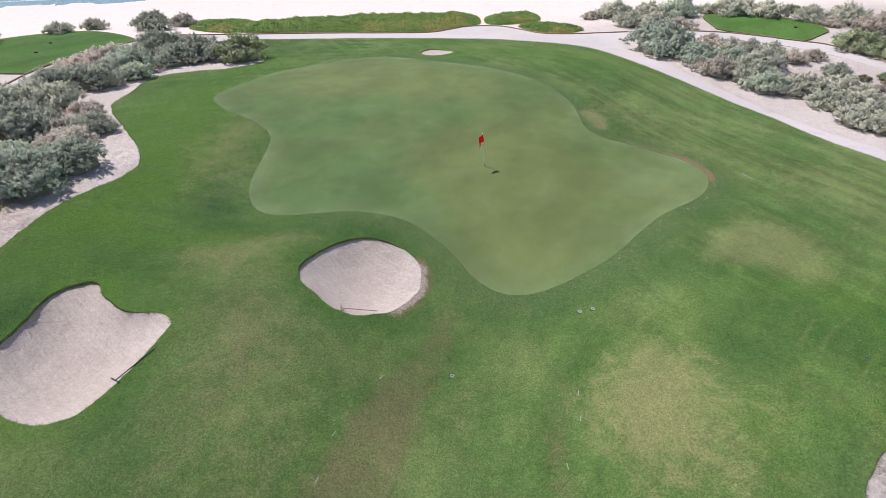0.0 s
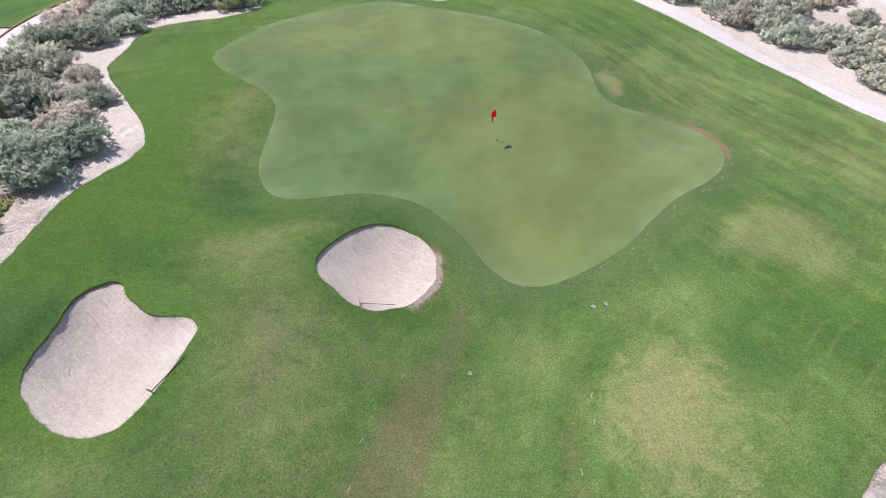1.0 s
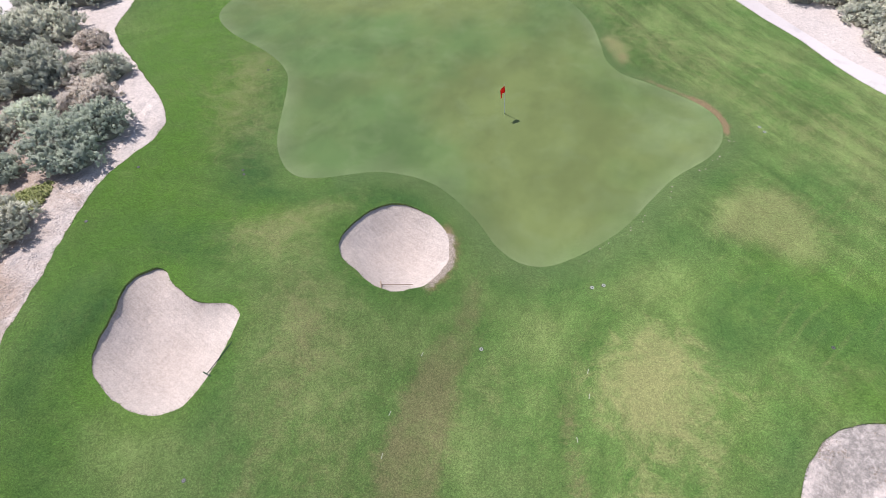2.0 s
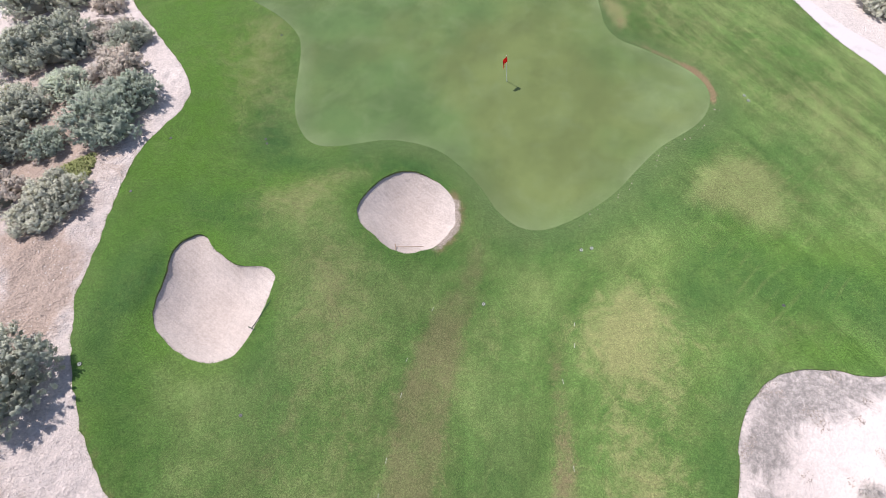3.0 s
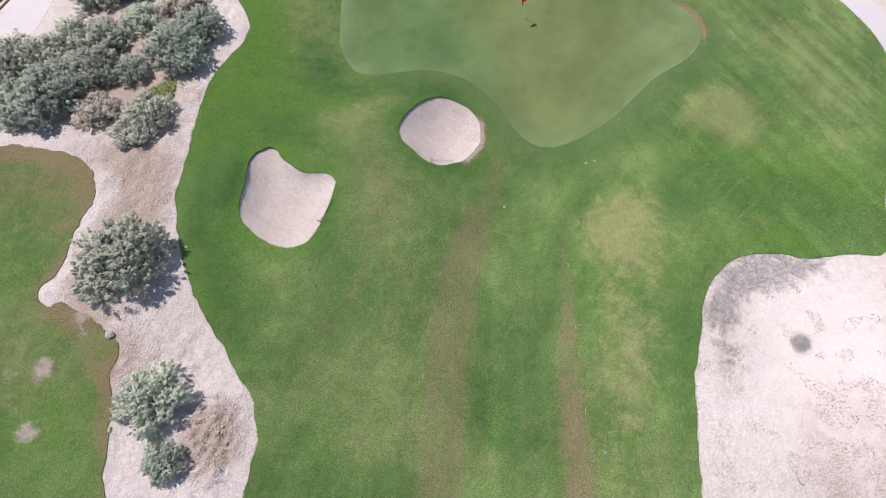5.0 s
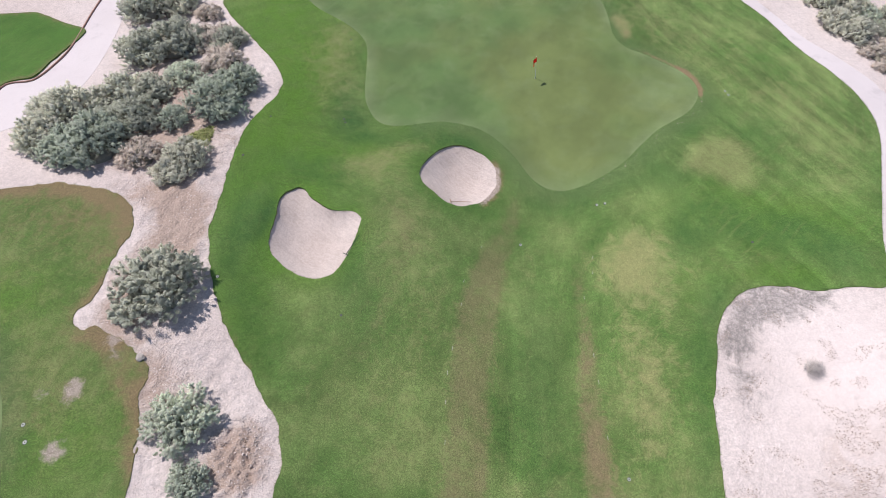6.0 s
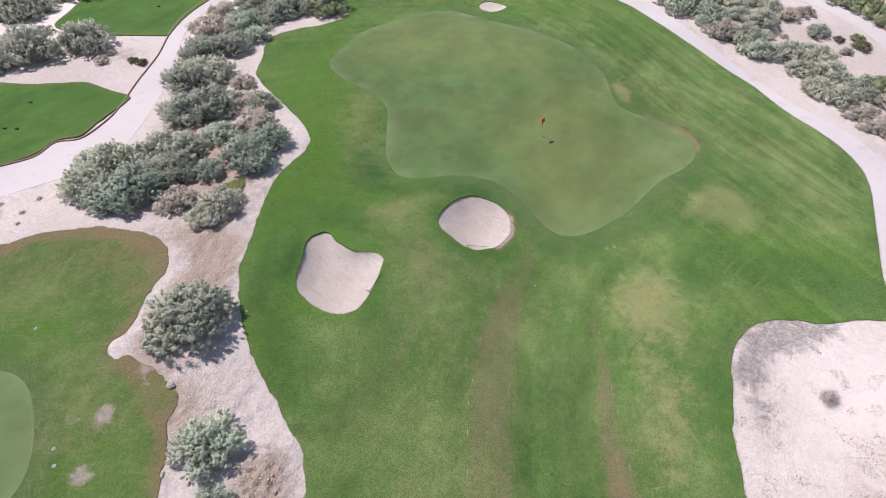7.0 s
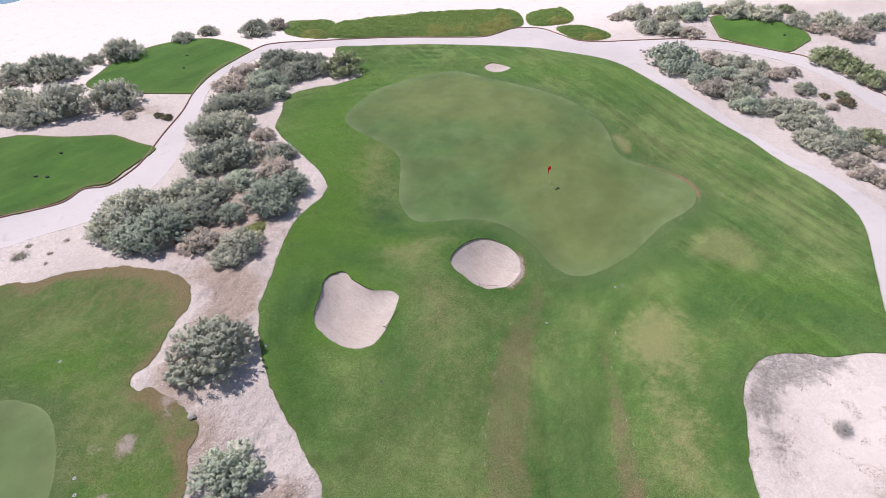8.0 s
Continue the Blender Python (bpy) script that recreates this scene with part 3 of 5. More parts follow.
def green_material(name, base, pale, warm):
    """A putting green: very short, smooth, mottled, with a pale rim."""
    m = Nodes(name, 0.8, spec=0.2, matte=0.2)
    broad, mid, fine = m.noise(0.11, 4, 0.55), m.noise(0.5, 4, 0.55, twist=0.6), m.noise(22, 3, 0.6)
    c = m.mix(m.span(m.calc("ADD", broad, m.calc("MULTIPLY", m.value("warm"), 0.42)), 0.42, 0.8), base, warm)
    c = m.mix(m.calc("MULTIPLY", m.span(mid, 0.45, 0.72), 0.3), c, pale)
    patchy = m.span(m.noise(0.22, 3), 0.38, 0.62)
    rim = m.span(m.calc("ADD", m.value("rim"), m.calc("MULTIPLY", mid, 0.7)), 0.3, 1.7, 1.0, 0.0)
    c = m.mix(m.calc("MULTIPLY", m.calc("MULTIPLY", rim, 0.7), m.calc("ADD", 0.3, m.calc("MULTIPLY", patchy, 0.7))), c, pale)
    thin = m.calc("MULTIPLY", m.span(m.value("rim"), 0.03, 0.2, 1.0, 0.0), patchy)
    c = m.mix(m.calc("MULTIPLY", thin, 0.22), c, tuple(v * 1.3 for v in pale))
    c = m.mix(m.calc("MULTIPLY", m.value("chalk"), m.span(mid, 0.3, 0.65, 0.3, 0.7)), c, pale)
    c = m.times(c, m.span(m.noise(0.24, 5, 0.6), 0.35, 0.65, 0.86, 1.09))
    soft = m.streaks(60, 9, 2.6)
    c = m.times(c, m.span(soft, 0.3, 0.7, 0.95, 1.05))
    specks = m.span(m.noise(5.5, 2, 0.5), 0.74, 0.8)
    c = m.mix(m.calc("MULTIPLY", specks, 0.35), c, tuple(v * 1.3 for v in pale))
    c = m.times(c, m.span(fine, 0.3, 0.7, 0.86, 1.14))
    return m.done(c, fine, 0.01, 0.5)


def plain(name, colour, rough=0.6, metal=0.0, spread=0.12, scale=20.0):
    m = Nodes(name, rough, metal)
    c = m.mix(m.noise(scale, 4), tuple(v * (1 - spread) for v in colour), tuple(v * (1 + spread) for v in colour))
    return m.done(c, m.noise(scale * 3, 3), 0.002, 0.4)


def leaf_material(name, a, b, dry, thin=0.15, patches=None):
    """Small thin leaves, each twig with its own tone, that let some light through."""
    m = Nodes(name, 0.7, spec=0.25)
    one = m.node("ShaderNodeNewGeometry").outputs["Random Per Island"]
    bush = m.node("ShaderNodeObjectInfo").outputs["Random"]
    c = m.mix(one, a, b)
    c = m.mix(m.span(m.calc("ADD", one, m.calc("MULTIPLY", bush, 0.35)), 0.95, 1.2), c, dry)
    if patches:
        c = m.mix(m.span(m.noise(0.14, 3, 0.5), 0.55, 0.66, 0.0, 0.8), c, patches)
    c = m.times(c, m.span(bush, 0.0, 1.0, 0.86, 1.14))
    c = m.times(c, m.span(m.noise(1.3, 3), 0.3, 0.7, 0.86, 1.12))
    m.done(c)
    through_leaf = m.node("ShaderNodeBsdfTranslucent", Color=c)
    both = m.node("ShaderNodeMixShader", i0=thin, i1=m.out.outputs[0], i2=through_leaf.outputs[0])
    m.tree.links.new(both.outputs[0], m.tree.nodes["Material Output"].inputs["Surface"])
    return m.mat


SAND = sand_material("dune_sand", (0.645, 0.562, 0.528), (0.555, 0.472, 0.440))


def bunker_material():
    """Raked bunker sand: combed lines, scuffs and damp tones."""
    m = Nodes("bunker_sand", 0.95, spec=0.12)
    broad, mid, fine = m.noise(0.35, 4), m.noise(2.2, 6, 0.7, twist=0.5), m.noise(14, 4, 0.7)
    comb = m.streaks(-35, 1.6, 0.07, 3)
    c = m.mix(m.span(broad, 0.35, 0.65), (0.525, 0.45, 0.412), (0.46, 0.39, 0.353))
    c = m.mix(m.calc("MULTIPLY", m.span(mid, 0.5, 0.7), 0.45), c, (0.44, 0.37, 0.335))
    c = m.times(c, m.span(fine, 0.25, 0.75, 0.85, 1.12))
    c = m.times(c, m.span(comb, 0.3, 0.7, 0.94, 1.05))
    c = m.times(c, m.span(m.noise(6, 5, 0.75), 0.3, 0.7, 0.9, 1.08))
    relief = m.calc("ADD", m.calc("MULTIPLY", comb, 0.25), m.calc("ADD", mid, m.calc("MULTIPLY", fine, 0.4)))
    return m.done(c, relief, 0.10, 0.8)


BUNKER_SAND = bunker_material()
TURF = turf_material("turf", (0.092, 0.174, 0.043), (0.170, 0.237, 0.077), (0.325, 0.305, 0.14), (0.31, 0.198, 0.122))
TEE_TURF = turf_material("tee_turf", (0.076, 0.172, 0.030), (0.102, 0.205, 0.040), (0.16, 0.22, 0.06), (0.22, 0.16, 0.09), 0.5)
GREEN = green_material("putting_turf", (0.092, 0.154, 0.050), (0.164, 0.214, 0.098), (0.136, 0.172, 0.058))
PRACTICE = green_material("practice_turf", (0.118, 0.172, 0.062), (0.150, 0.196, 0.080), (0.155, 0.187, 0.080))
PAVING = sand_material("path_concrete", (0.575, 0.52, 0.517), (0.515, 0.462, 0.458), 0.1, 0.0)
KERB = plain("kerb_brown", (0.31, 0.185, 0.145), 0.85, spread=0.3, scale=3)
SALTBUSH = leaf_material("saltbush_leaves", (0.541, 0.604, 0.490), (0.737, 0.787, 0.661), (0.668, 0.638, 0.524), 0.42)
# paler leaves: a pinkish-grey tone of their own, with distance haze put into the colour
PALE_HAZED = leaf_material("pale_hazed_saltbush_leaves", (0.639, 0.638, 0.522), (0.816, 0.812, 0.708), (0.781, 0.708, 0.615), 0.42)
GREYBUSH = leaf_material("greyish_saltbush_leaves", (0.556, 0.574, 0.470), (0.745, 0.760, 0.644), (0.710, 0.650, 0.557), 0.42)
OLIVE = leaf_material("olive_leaves", (0.380, 0.437, 0.253), (0.540, 0.598, 0.380), (0.529, 0.483, 0.322), 0.38)
DRYBUSH = leaf_material("dry_leaves", (0.656, 0.590, 0.519), (0.839, 0.767, 0.684), (0.766, 0.649, 0.578), 0.42)
DARKBUSH = leaf_material("dark_leaves", (0.242, 0.220, 0.121), (0.363, 0.319, 0.198), (0.363, 0.275, 0.176), 0.3)
COVER = leaf_material("ground_cover_leaves", (0.20, 0.32, 0.085), (0.31, 0.43, 0.14), (0.36, 0.40, 0.14), 0.3, (0.43, 0.42, 0.15))
# inner twigs, darkened so that gaps in the crowns read as shade
SHADE_TWIGS = plain("shade_dark_twigs", (0.22, 0.21, 0.165), 0.9, spread=0.4, scale=9)
DRY_TWIGS = plain("dry_pale_twigs", (0.50, 0.45, 0.42), 0.9, spread=0.35, scale=9)
BARK = plain("grey_bark", (0.20, 0.165, 0.135), 0.9, spread=0.3, scale=8)
WHITE = plain("white_plastic", (0.78, 0.78, 0.76), 0.4)
BLACK = plain("black_plastic", (0.03, 0.03, 0.032), 0.5)
GREY = plain("grey_plastic", (0.10, 0.11, 0.10), 0.6)
LID = plain("pale_grey_plastic", (0.30, 0.33, 0.28), 0.6)
RED = plain("red_cloth", (0.74, 0.04, 0.03), 0.7)
RAKE_GREEN = plain("dark_green_paint", (0.02, 0.05, 0.03), 0.5)
WOOD = plain("worn_wood", (0.30, 0.22, 0.16), 0.8, spread=0.3)
ROCK = plain("grey_rock", (0.34, 0.31, 0.28), 0.9, spread=0.3, scale=5)

water = Nodes("sea_water", 0.12, spec=0.5)
sea_colour = water.mix(water.noise(0.05, 4), (0.10, 0.20, 0.29), (0.18, 0.31, 0.40))
foam = water.span(water.streaks(20, 30, 1.6, 5), 0.58, 0.64)
SEA_WATER = water.done(water.mix(foam, sea_colour, (0.75, 0.78, 0.8)), water.noise(0.5, 6, 0.6), 0.5, 0.5)

# ---- the large structure ----
turf_line = spline([(9.8, -22), (-12, -22), (-12.8, -8), (-12.9, -1.5), (-12.8, 0.6)] + TURF_WEST[1:] + TURF_NORTH_EAST + WASTE_EDGE + [(10, -6)], 0.3)
paved = (turf_line[:, 1] > 13.5) & ((turf_line[:, 0] > -15) | (turf_line[:, 1] > 62))
turf_ring = np.where(paved[:, None], ragged(turf_line, 0.02), ragged(turf_line, 0.12))
green_ring = spline(GREEN_EDGE, 0.3)
bunker_rings = [ragged(spline(b, 0.2), 0.05, 0.5) for b in (BUNKER_A, BUNKER_B, BUNKER_C)]
lawn_ring = ragged(ragged(spline(LAWN_EDGE, 0.2), 0.16, 1.3), 0.08, 0.45)
tee_rings = [ragged(spline(e, 0.35), 0.06) for e in (TEE_A, TEE_B, TEE_C)]
green_west_ring = spline(GREEN_WEST_EDGE, 0.4)
north_edge = np.array(TURF_NORTH_EAST[2:]) + 0.4 * (np.array([0.0, 36.0]) - np.array(TURF_NORTH_EAST[2:])) / 30.0
path_west = spline(PATH_OUTER, 0.4, False)
path_ring = np.vstack([path_west, spline(PATH_FORK, 0.4, False)[::-1], spline(PATH_EAST, 0.4, False), [(23.5, 2), (22.0, 8)],
                       spline(north_edge, 0.4, False)[::-1], spline(PATH_INNER, 0.4, False)[::-1]])


def roughness_of(pts, z, ok):
    """Humps, scuffs and crumbled crust of wind-blown sand, away from turf and paving, and one heap of turned earth."""
    w = np.zeros(len(pts))
    near = ok & (pts[:, 0] > -30) & (pts[:, 0] < 26) & (pts[:, 1] < 40) & (pts[:, 1] > -6)
    west = near & (pts[:, 0] < -12)
    mound = np.zeros(len(pts))
    some = west & (pts[:, 1] < 5)
    ring = spline(MOUND_EDGE, 0.3)
    mound[some] = np.where(inside(pts[some], ring), smooth(away(pts[some], ring) / 0.9), 0)
    fade = np.ones(len(pts))
    edge = np.minimum(away(pts[near], turf_ring), away(pts[near], lawn_ring[lawn_ring[:, 0] > -31], False))
    fade[near] = smooth(edge / 0.45)
    for k in np.nonzero(ok)[0]:
        x, y = pts[k]
        w[k] = 0.07 * noise.noise((x / 2.6, y / 2.6, 0.4)) + 0.042 * noise.noise((x / 0.9, y / 0.9, 1.7))
        if west[k]:
            w[k] += 0.075 * noise.noise((x / 0.6, y / 0.6, 5.5)) + 0.05 * noise.noise((x / 0.27, y / 0.27, 2.5))
            if mound[k] > 0:
                rough = abs(noise.noise((x / 0.55, y / 0.32, 9.1))) + 0.7 * abs(noise.noise((x / 0.2, y / 0.3, 4.1)))
                w[k] += mound[k] * (0.34 - 0.55 * rough)
    return z + w * fade


def build_ground():
    """One sheet of sand, fine near the holes and wide to the horizon."""
    xs = np.concatenate([[-2600, -1200, -600, -300, -180, -130, -105, -92], np.arange(-84, -28, 0.6), np.arange(-28, -12, 0.13), np.arange(-12, 10, 0.7), np.arange(10, 24, 0.25),
                         np.arange(24, 66, 0.6), [72, 84, 105, 150, 260, 600, 1200, 2600]])
    ys = np.concatenate([[-2600, -1200, -600, -300, -150, -80, -50, -35], np.arange(-26, -4, 0.7), np.arange(-4, 24, 0.13), np.arange(24, 38, 0.3), np.arange(38, 96, 0.6),
                         [99, 105, 115, 130, 160, 260, 600, 1200, 2600]])
    gx, gy = np.meshgrid(xs, ys)
    p = np.stack([gx.ravel(), gy.ravel()], 1)
    z = height(p[:, 0], p[:, 1])
    near = (abs(p[:, 0]) < 90) & (p[:, 1] > -30) & (p[:, 1] < 100)
    ok = near.copy()
    under = np.zeros(len(p), bool)
    for ring, gap in ((turf_ring, 0.9), (lawn_ring, 0.9), *[(r, 0.9) for r in tee_rings], (path_ring, 0.9)):
        hit = inside(p, ring)
        far = np.zeros(len(p), bool)
        far[hit] = away(p[hit], ring) > gap
        under |= far
        ok &= ~hit
    z = roughness_of(p, z, ok)
    z = np.where(under, z - 0.25, z)
    for ring in bunker_rings:
        z = np.where(inside(p, ring), z - 1.3, z)
    n, m = len(xs), len(ys)
    i = (np.arange(m - 1)[:, None] * n + np.arange(n - 1)[None]).ravel()
    faces = np.stack([i, i + 1, i + n + 1, i + n], 1).tolist()
    crust = np.zeros(len(p))
    sub = (p[:, 0] > 8) & (p[:, 0] < 24) & (p[:, 1] > -6) & (p[:, 1] < 15)
    crust[sub] = 0.75 * np.clip(within(p[sub], CRUST) * 0.7 + 0.75, 0, 1.25)
    crust += 0.5 * blob(p, 12.1, 6.8, 0.8, 2.4) + 0.28 * blob(p, 13.5, 6.5, 2.5, 3)
    crust += 0.3 * blob(p, 30, 70, 30, 12) + 0.35 * blob(p, -30, 50, 6, 16)
    soil = np.zeros(len(p))
    soil[sub] = 0.4 * np.clip(within(p[sub], STUBBLE) + 0.6, 0, 1)
    soil += 0.9 * blob(p, -22.6, 14.4, 0.9, 2.6, 15) + 0.3 * blob(p, -22, 13.5, 1.8, 4) + 0.4 * blob(p, -24.5, 16.8, 3, 1.2) + 0.6 * blob(p, -23.6, 9, 1.6, 5) + 0.5 * blob(p, -20.5, 4, 2, 2.5) + 0.75 * blob(p, -15, 0.5, 1.9, 2.4)
    soil += 0.24 * blob(p, -22, 16, 8, 20) + 0.5 * blob(p, -43, 43.5, 5, 3) + 0.25 * blob(p, -29, 30, 5, 8) + 0.5 * blob(p, -27, 24, 7, 6) + 0.4 * blob(p, -32, 40, 5, 10) + 0.35 * blob(p, 28, 50, 7, 12, -25) + 0.3 * blob(p, 25, 72, 10, 5)
    ob = net("ground", np.column_stack([p, z]), faces, SAND, values={"crust": crust, "soil": soil, "pale": np.maximum(smooth((p[:, 1] * 0.93 - p[:, 0] * 0.37 - 58) / 16), 0.35 * blob(p, 18.5, 6, 6, 6))})
    return tagged(ob, "pale pinkish dune sand and beach sloping to the sea", "ground", kind="structure")


def build_sea():
    bm = bmesh.new()
    bmesh.ops.create_grid(bm, x_segments=8, y_segments=8, size=2500, matrix=pose(0, 2565, SEA, 0, 0, 0))
    ob = part("water", bm, SEA_WATER)
    return tagged(ob, "blue-green sea with small waves along the beach", "sea", kind="structure")


def blob(p, x, y, rx, ry, turn=0.0):
    """A soft spot on the turf, 1 in its middle."""
    c, s = math.cos(radians(turn)), math.sin(radians(turn))
    dx, dy = p[:, 0] - x, p[:, 1] - y
    return np.exp(-(((dx * c + dy * s) / rx) ** 2 + ((-dx * s + dy * c) / ry) ** 2))


def band(p, x0, y0, x1, y1, half):
    """A soft worn strip between two places."""
    d = away(p, np.array([(x0, y0), (x1, y1)], float), False)
    return np.exp(-(d / half) ** 2)


def build_turf():
    near_edge = [beside(ring, k) for ring in bunker_rings for k in (0.25, 0.5, 0.8)]
    rows = [beside(green_ring, k) for k in (0.22, 0.44, 0.8, 1.3)]
    v, f = sheet(turf_ring, [*bunker_rings, green_ring], 0.6, np.vstack(near_edge + rows))
    z = height(v[:, 0], v[:, 1]) + 0.035 + 0.035 * np.maximum(smooth(away(v, turf_ring) / 0.4), np.exp(-(away(v, bunker_rings[0]) / 2) ** 2))
    gd = away(v, green_ring)
    gd = np.where(inside(v, green_ring), -gd, gd)
    dry = 0.6 * blob(v, -8, 16.5, 2.6, 4.5) + 0.6 * blob(v, -10.8, 21.8, 2.4, 1.8, 30) + 0.5 * blob(v, -15.6, 36, 1.6, 4) + 0.45 * blob(v, -15.6, 30, 1.5, 4) + 0.3 * blob(v, -6, 10, 3.5, 4) + 0.25 * blob(v, -1.5, 12, 2, 5) + 0.25 * blob(v, 2, 0, 9, 6) + 0.3 * blob(v, -7, 4, 3, 5) + 0.3 * np.clip(within(v, PALE_BAND) + 0.6, 0, 1.5)
    dry += 0.5 * blob(v, -8.4, 24, 2.2, 0.9, 20) + 0.35 * blob(v, 20, 30, 3, 8, 25) + 0.4 * blob(v, 3, 60, 8, 2.5, -12) + 0.35 * blob(v, -13.6, 30, 1.3, 4)
    dry += 0.8 * band(v, 9.2, 37.6, 8.6, 39.2, 0.7) + 0.3 * blob(v, -12, 21, 2.4, 1.4)
    straw = np.maximum(within(v, STRAW), within(v, STRAW_SOUTH) - 0.8)
    track_a, track_b, track_c = within(v, TRACK_A, 1.0), within(v, TRACK_B, 1.0), within(v, TRACK_C, 1.0)
    track = np.maximum.reduce([track_a, track_b, track_c])
    wear = np.where(track_b == track, 0.74 - 0.25 * smooth((v[:, 1] - 7) / 5), np.where(track_a == track, 0.46 - 0.16 * smooth((v[:, 1] - 12) / 6), 0.22))
    brown = 0.3 * band(v, 4.2, 8, 3.9, 14, 0.4) + 0.9 * np.exp(-(away(v, bunker_rings[1]) / 0.7) ** 2) * smooth((v[:, 0] + 3.4) / 1.2) * smooth((24 - v[:, 1]) / 1.2) + 0.45 * band(v, -18.2, 8.6, -15.6, 5.2, 0.4)
    brown += 1.5 * np.exp(-((gd - 0.2) / 0.22) ** 2) * smooth((v[:, 0] - 12.6) / 1.2) * smooth((v[:, 1] - 29.6) / 0.8) + 0.7 * np.exp(-((gd - 0.2) / 0.25) ** 2) * smooth((v[:, 0] - 9) / 2) * smooth((v[:, 1] - 32) / 1) + 0.5 * blob(v, 9.2, 37.3, 0.8, 1.3, -30) + 0.25 * blob(v, -6, 9, 2, 4)
    lush = 1.0 * blob(v, -19, 25, 4, 12) + 0.7 * blob(v, -17, 10, 2.5, 5) + 1.0 * blob(v, -22, 42, 5, 9) + 0.5 * blob(v, -20, 54, 6, 4) + 0.55 * blob(v, 6, 56, 20, 6, -15) + 0.7 * blob(v, -14, 21, 4, 3) + 0.7 * blob(v, 17.5, 17.5, 5, 2.5)
    dry += 0.12 * blob(v, 15, 42, 9, 16, 30) + 0.25 * blob(v, 20, 22, 4, 3, -20) + 0.4 * blob(v, 11, 40, 3, 6, 30) + 0.3 * blob(v, -18, 34, 3, 4) + 0.25 * blob(v, -12.5, 6, 3, 4) + 0.3 * blob(v, 1.5, 14, 2, 2) + 0.2 * blob(v, 7, 6, 4, 9)
    lush += 0.9 * blob(v, -17.5, 31, 2.4, 5, -15) + 0.4 * np.clip(within(v, LIME) + 0.5, 0, 1) + 0.6 * blob(v, -10, 24, 5, 2) + 0.3 * blob(v, 10.2, 7.5, 0.8, 6) + 0.4 * blob(v, 12, 19, 3, 3) + 0.2 * blob(v, 13.5, 13.2, 4, 1)
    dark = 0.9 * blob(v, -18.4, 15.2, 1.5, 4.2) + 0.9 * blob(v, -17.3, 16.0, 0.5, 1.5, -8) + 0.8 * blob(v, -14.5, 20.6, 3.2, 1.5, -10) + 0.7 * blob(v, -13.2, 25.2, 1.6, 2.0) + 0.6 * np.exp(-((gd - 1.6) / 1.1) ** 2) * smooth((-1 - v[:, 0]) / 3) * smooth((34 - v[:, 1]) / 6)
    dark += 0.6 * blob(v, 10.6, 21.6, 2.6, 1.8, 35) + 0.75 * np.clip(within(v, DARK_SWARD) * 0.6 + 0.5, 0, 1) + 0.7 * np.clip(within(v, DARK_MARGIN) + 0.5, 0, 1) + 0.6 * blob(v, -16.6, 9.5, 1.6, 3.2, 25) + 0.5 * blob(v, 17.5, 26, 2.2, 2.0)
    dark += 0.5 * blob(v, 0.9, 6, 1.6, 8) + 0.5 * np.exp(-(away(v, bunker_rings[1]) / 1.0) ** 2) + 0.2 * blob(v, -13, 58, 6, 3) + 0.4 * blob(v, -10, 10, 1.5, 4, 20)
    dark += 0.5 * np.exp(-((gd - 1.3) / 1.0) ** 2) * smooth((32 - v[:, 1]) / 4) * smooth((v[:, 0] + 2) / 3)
    west_side = smooth((-v[:, 0] - 8) / 3)
    gd = gd * (1 - west_side) + away(v, bunker_rings[0]) * west_side
    mown = smooth((v[:, 0] + v[:, 1] * 0.5 - 14) / 8) * smooth(gd / 3) + 0.6 * smooth((-v[:, 0] - 11) / 4)
    for k in (bunker_rings[0], bunker_rings[1]):
        lush += 0.5 * np.exp(-(away(v, k) / 0.8) ** 2)
    verts, faces = skirted(v, z, f, 0.45)
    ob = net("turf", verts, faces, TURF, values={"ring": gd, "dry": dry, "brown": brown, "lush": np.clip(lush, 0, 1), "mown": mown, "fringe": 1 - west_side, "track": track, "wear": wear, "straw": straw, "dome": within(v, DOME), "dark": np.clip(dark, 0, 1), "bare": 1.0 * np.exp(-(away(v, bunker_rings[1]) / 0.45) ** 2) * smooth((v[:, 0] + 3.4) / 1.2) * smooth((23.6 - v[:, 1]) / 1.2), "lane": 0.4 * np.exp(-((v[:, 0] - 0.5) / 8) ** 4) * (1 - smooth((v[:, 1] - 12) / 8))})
    tagged(ob, "mown green fairway turf with dry yellow and brown patches", "fairway", kind="structure")


def build_green(name, ring, label, up, material):
    rows = [beside(ring, -k) for k in (0.25, 0.5, 0.9, 1.5)]
    v, f = sheet(ring, (), 0.7, np.vstack(rows))
    z = height(v[:, 0], v[:, 1]) + up
    verts, faces = skirted(v, z, f, 0.05)
    ob = net(name, verts, faces, material, values={"rim": away(v, ring), "warm": blob(v, 4, 30, 6, 10) + 1.2 * blob(v, -9, 48, 9, 6), "chalk": 0.9 * blob(v, 11.6, 30.8, 1.8, 2.4, -30) + 0.2 * blob(v, -12, 29, 1.4, 5) + 0.5 * blob(v, -6, 58, 8, 2)})
    tagged(ob, label, "putting green", kind="structure")


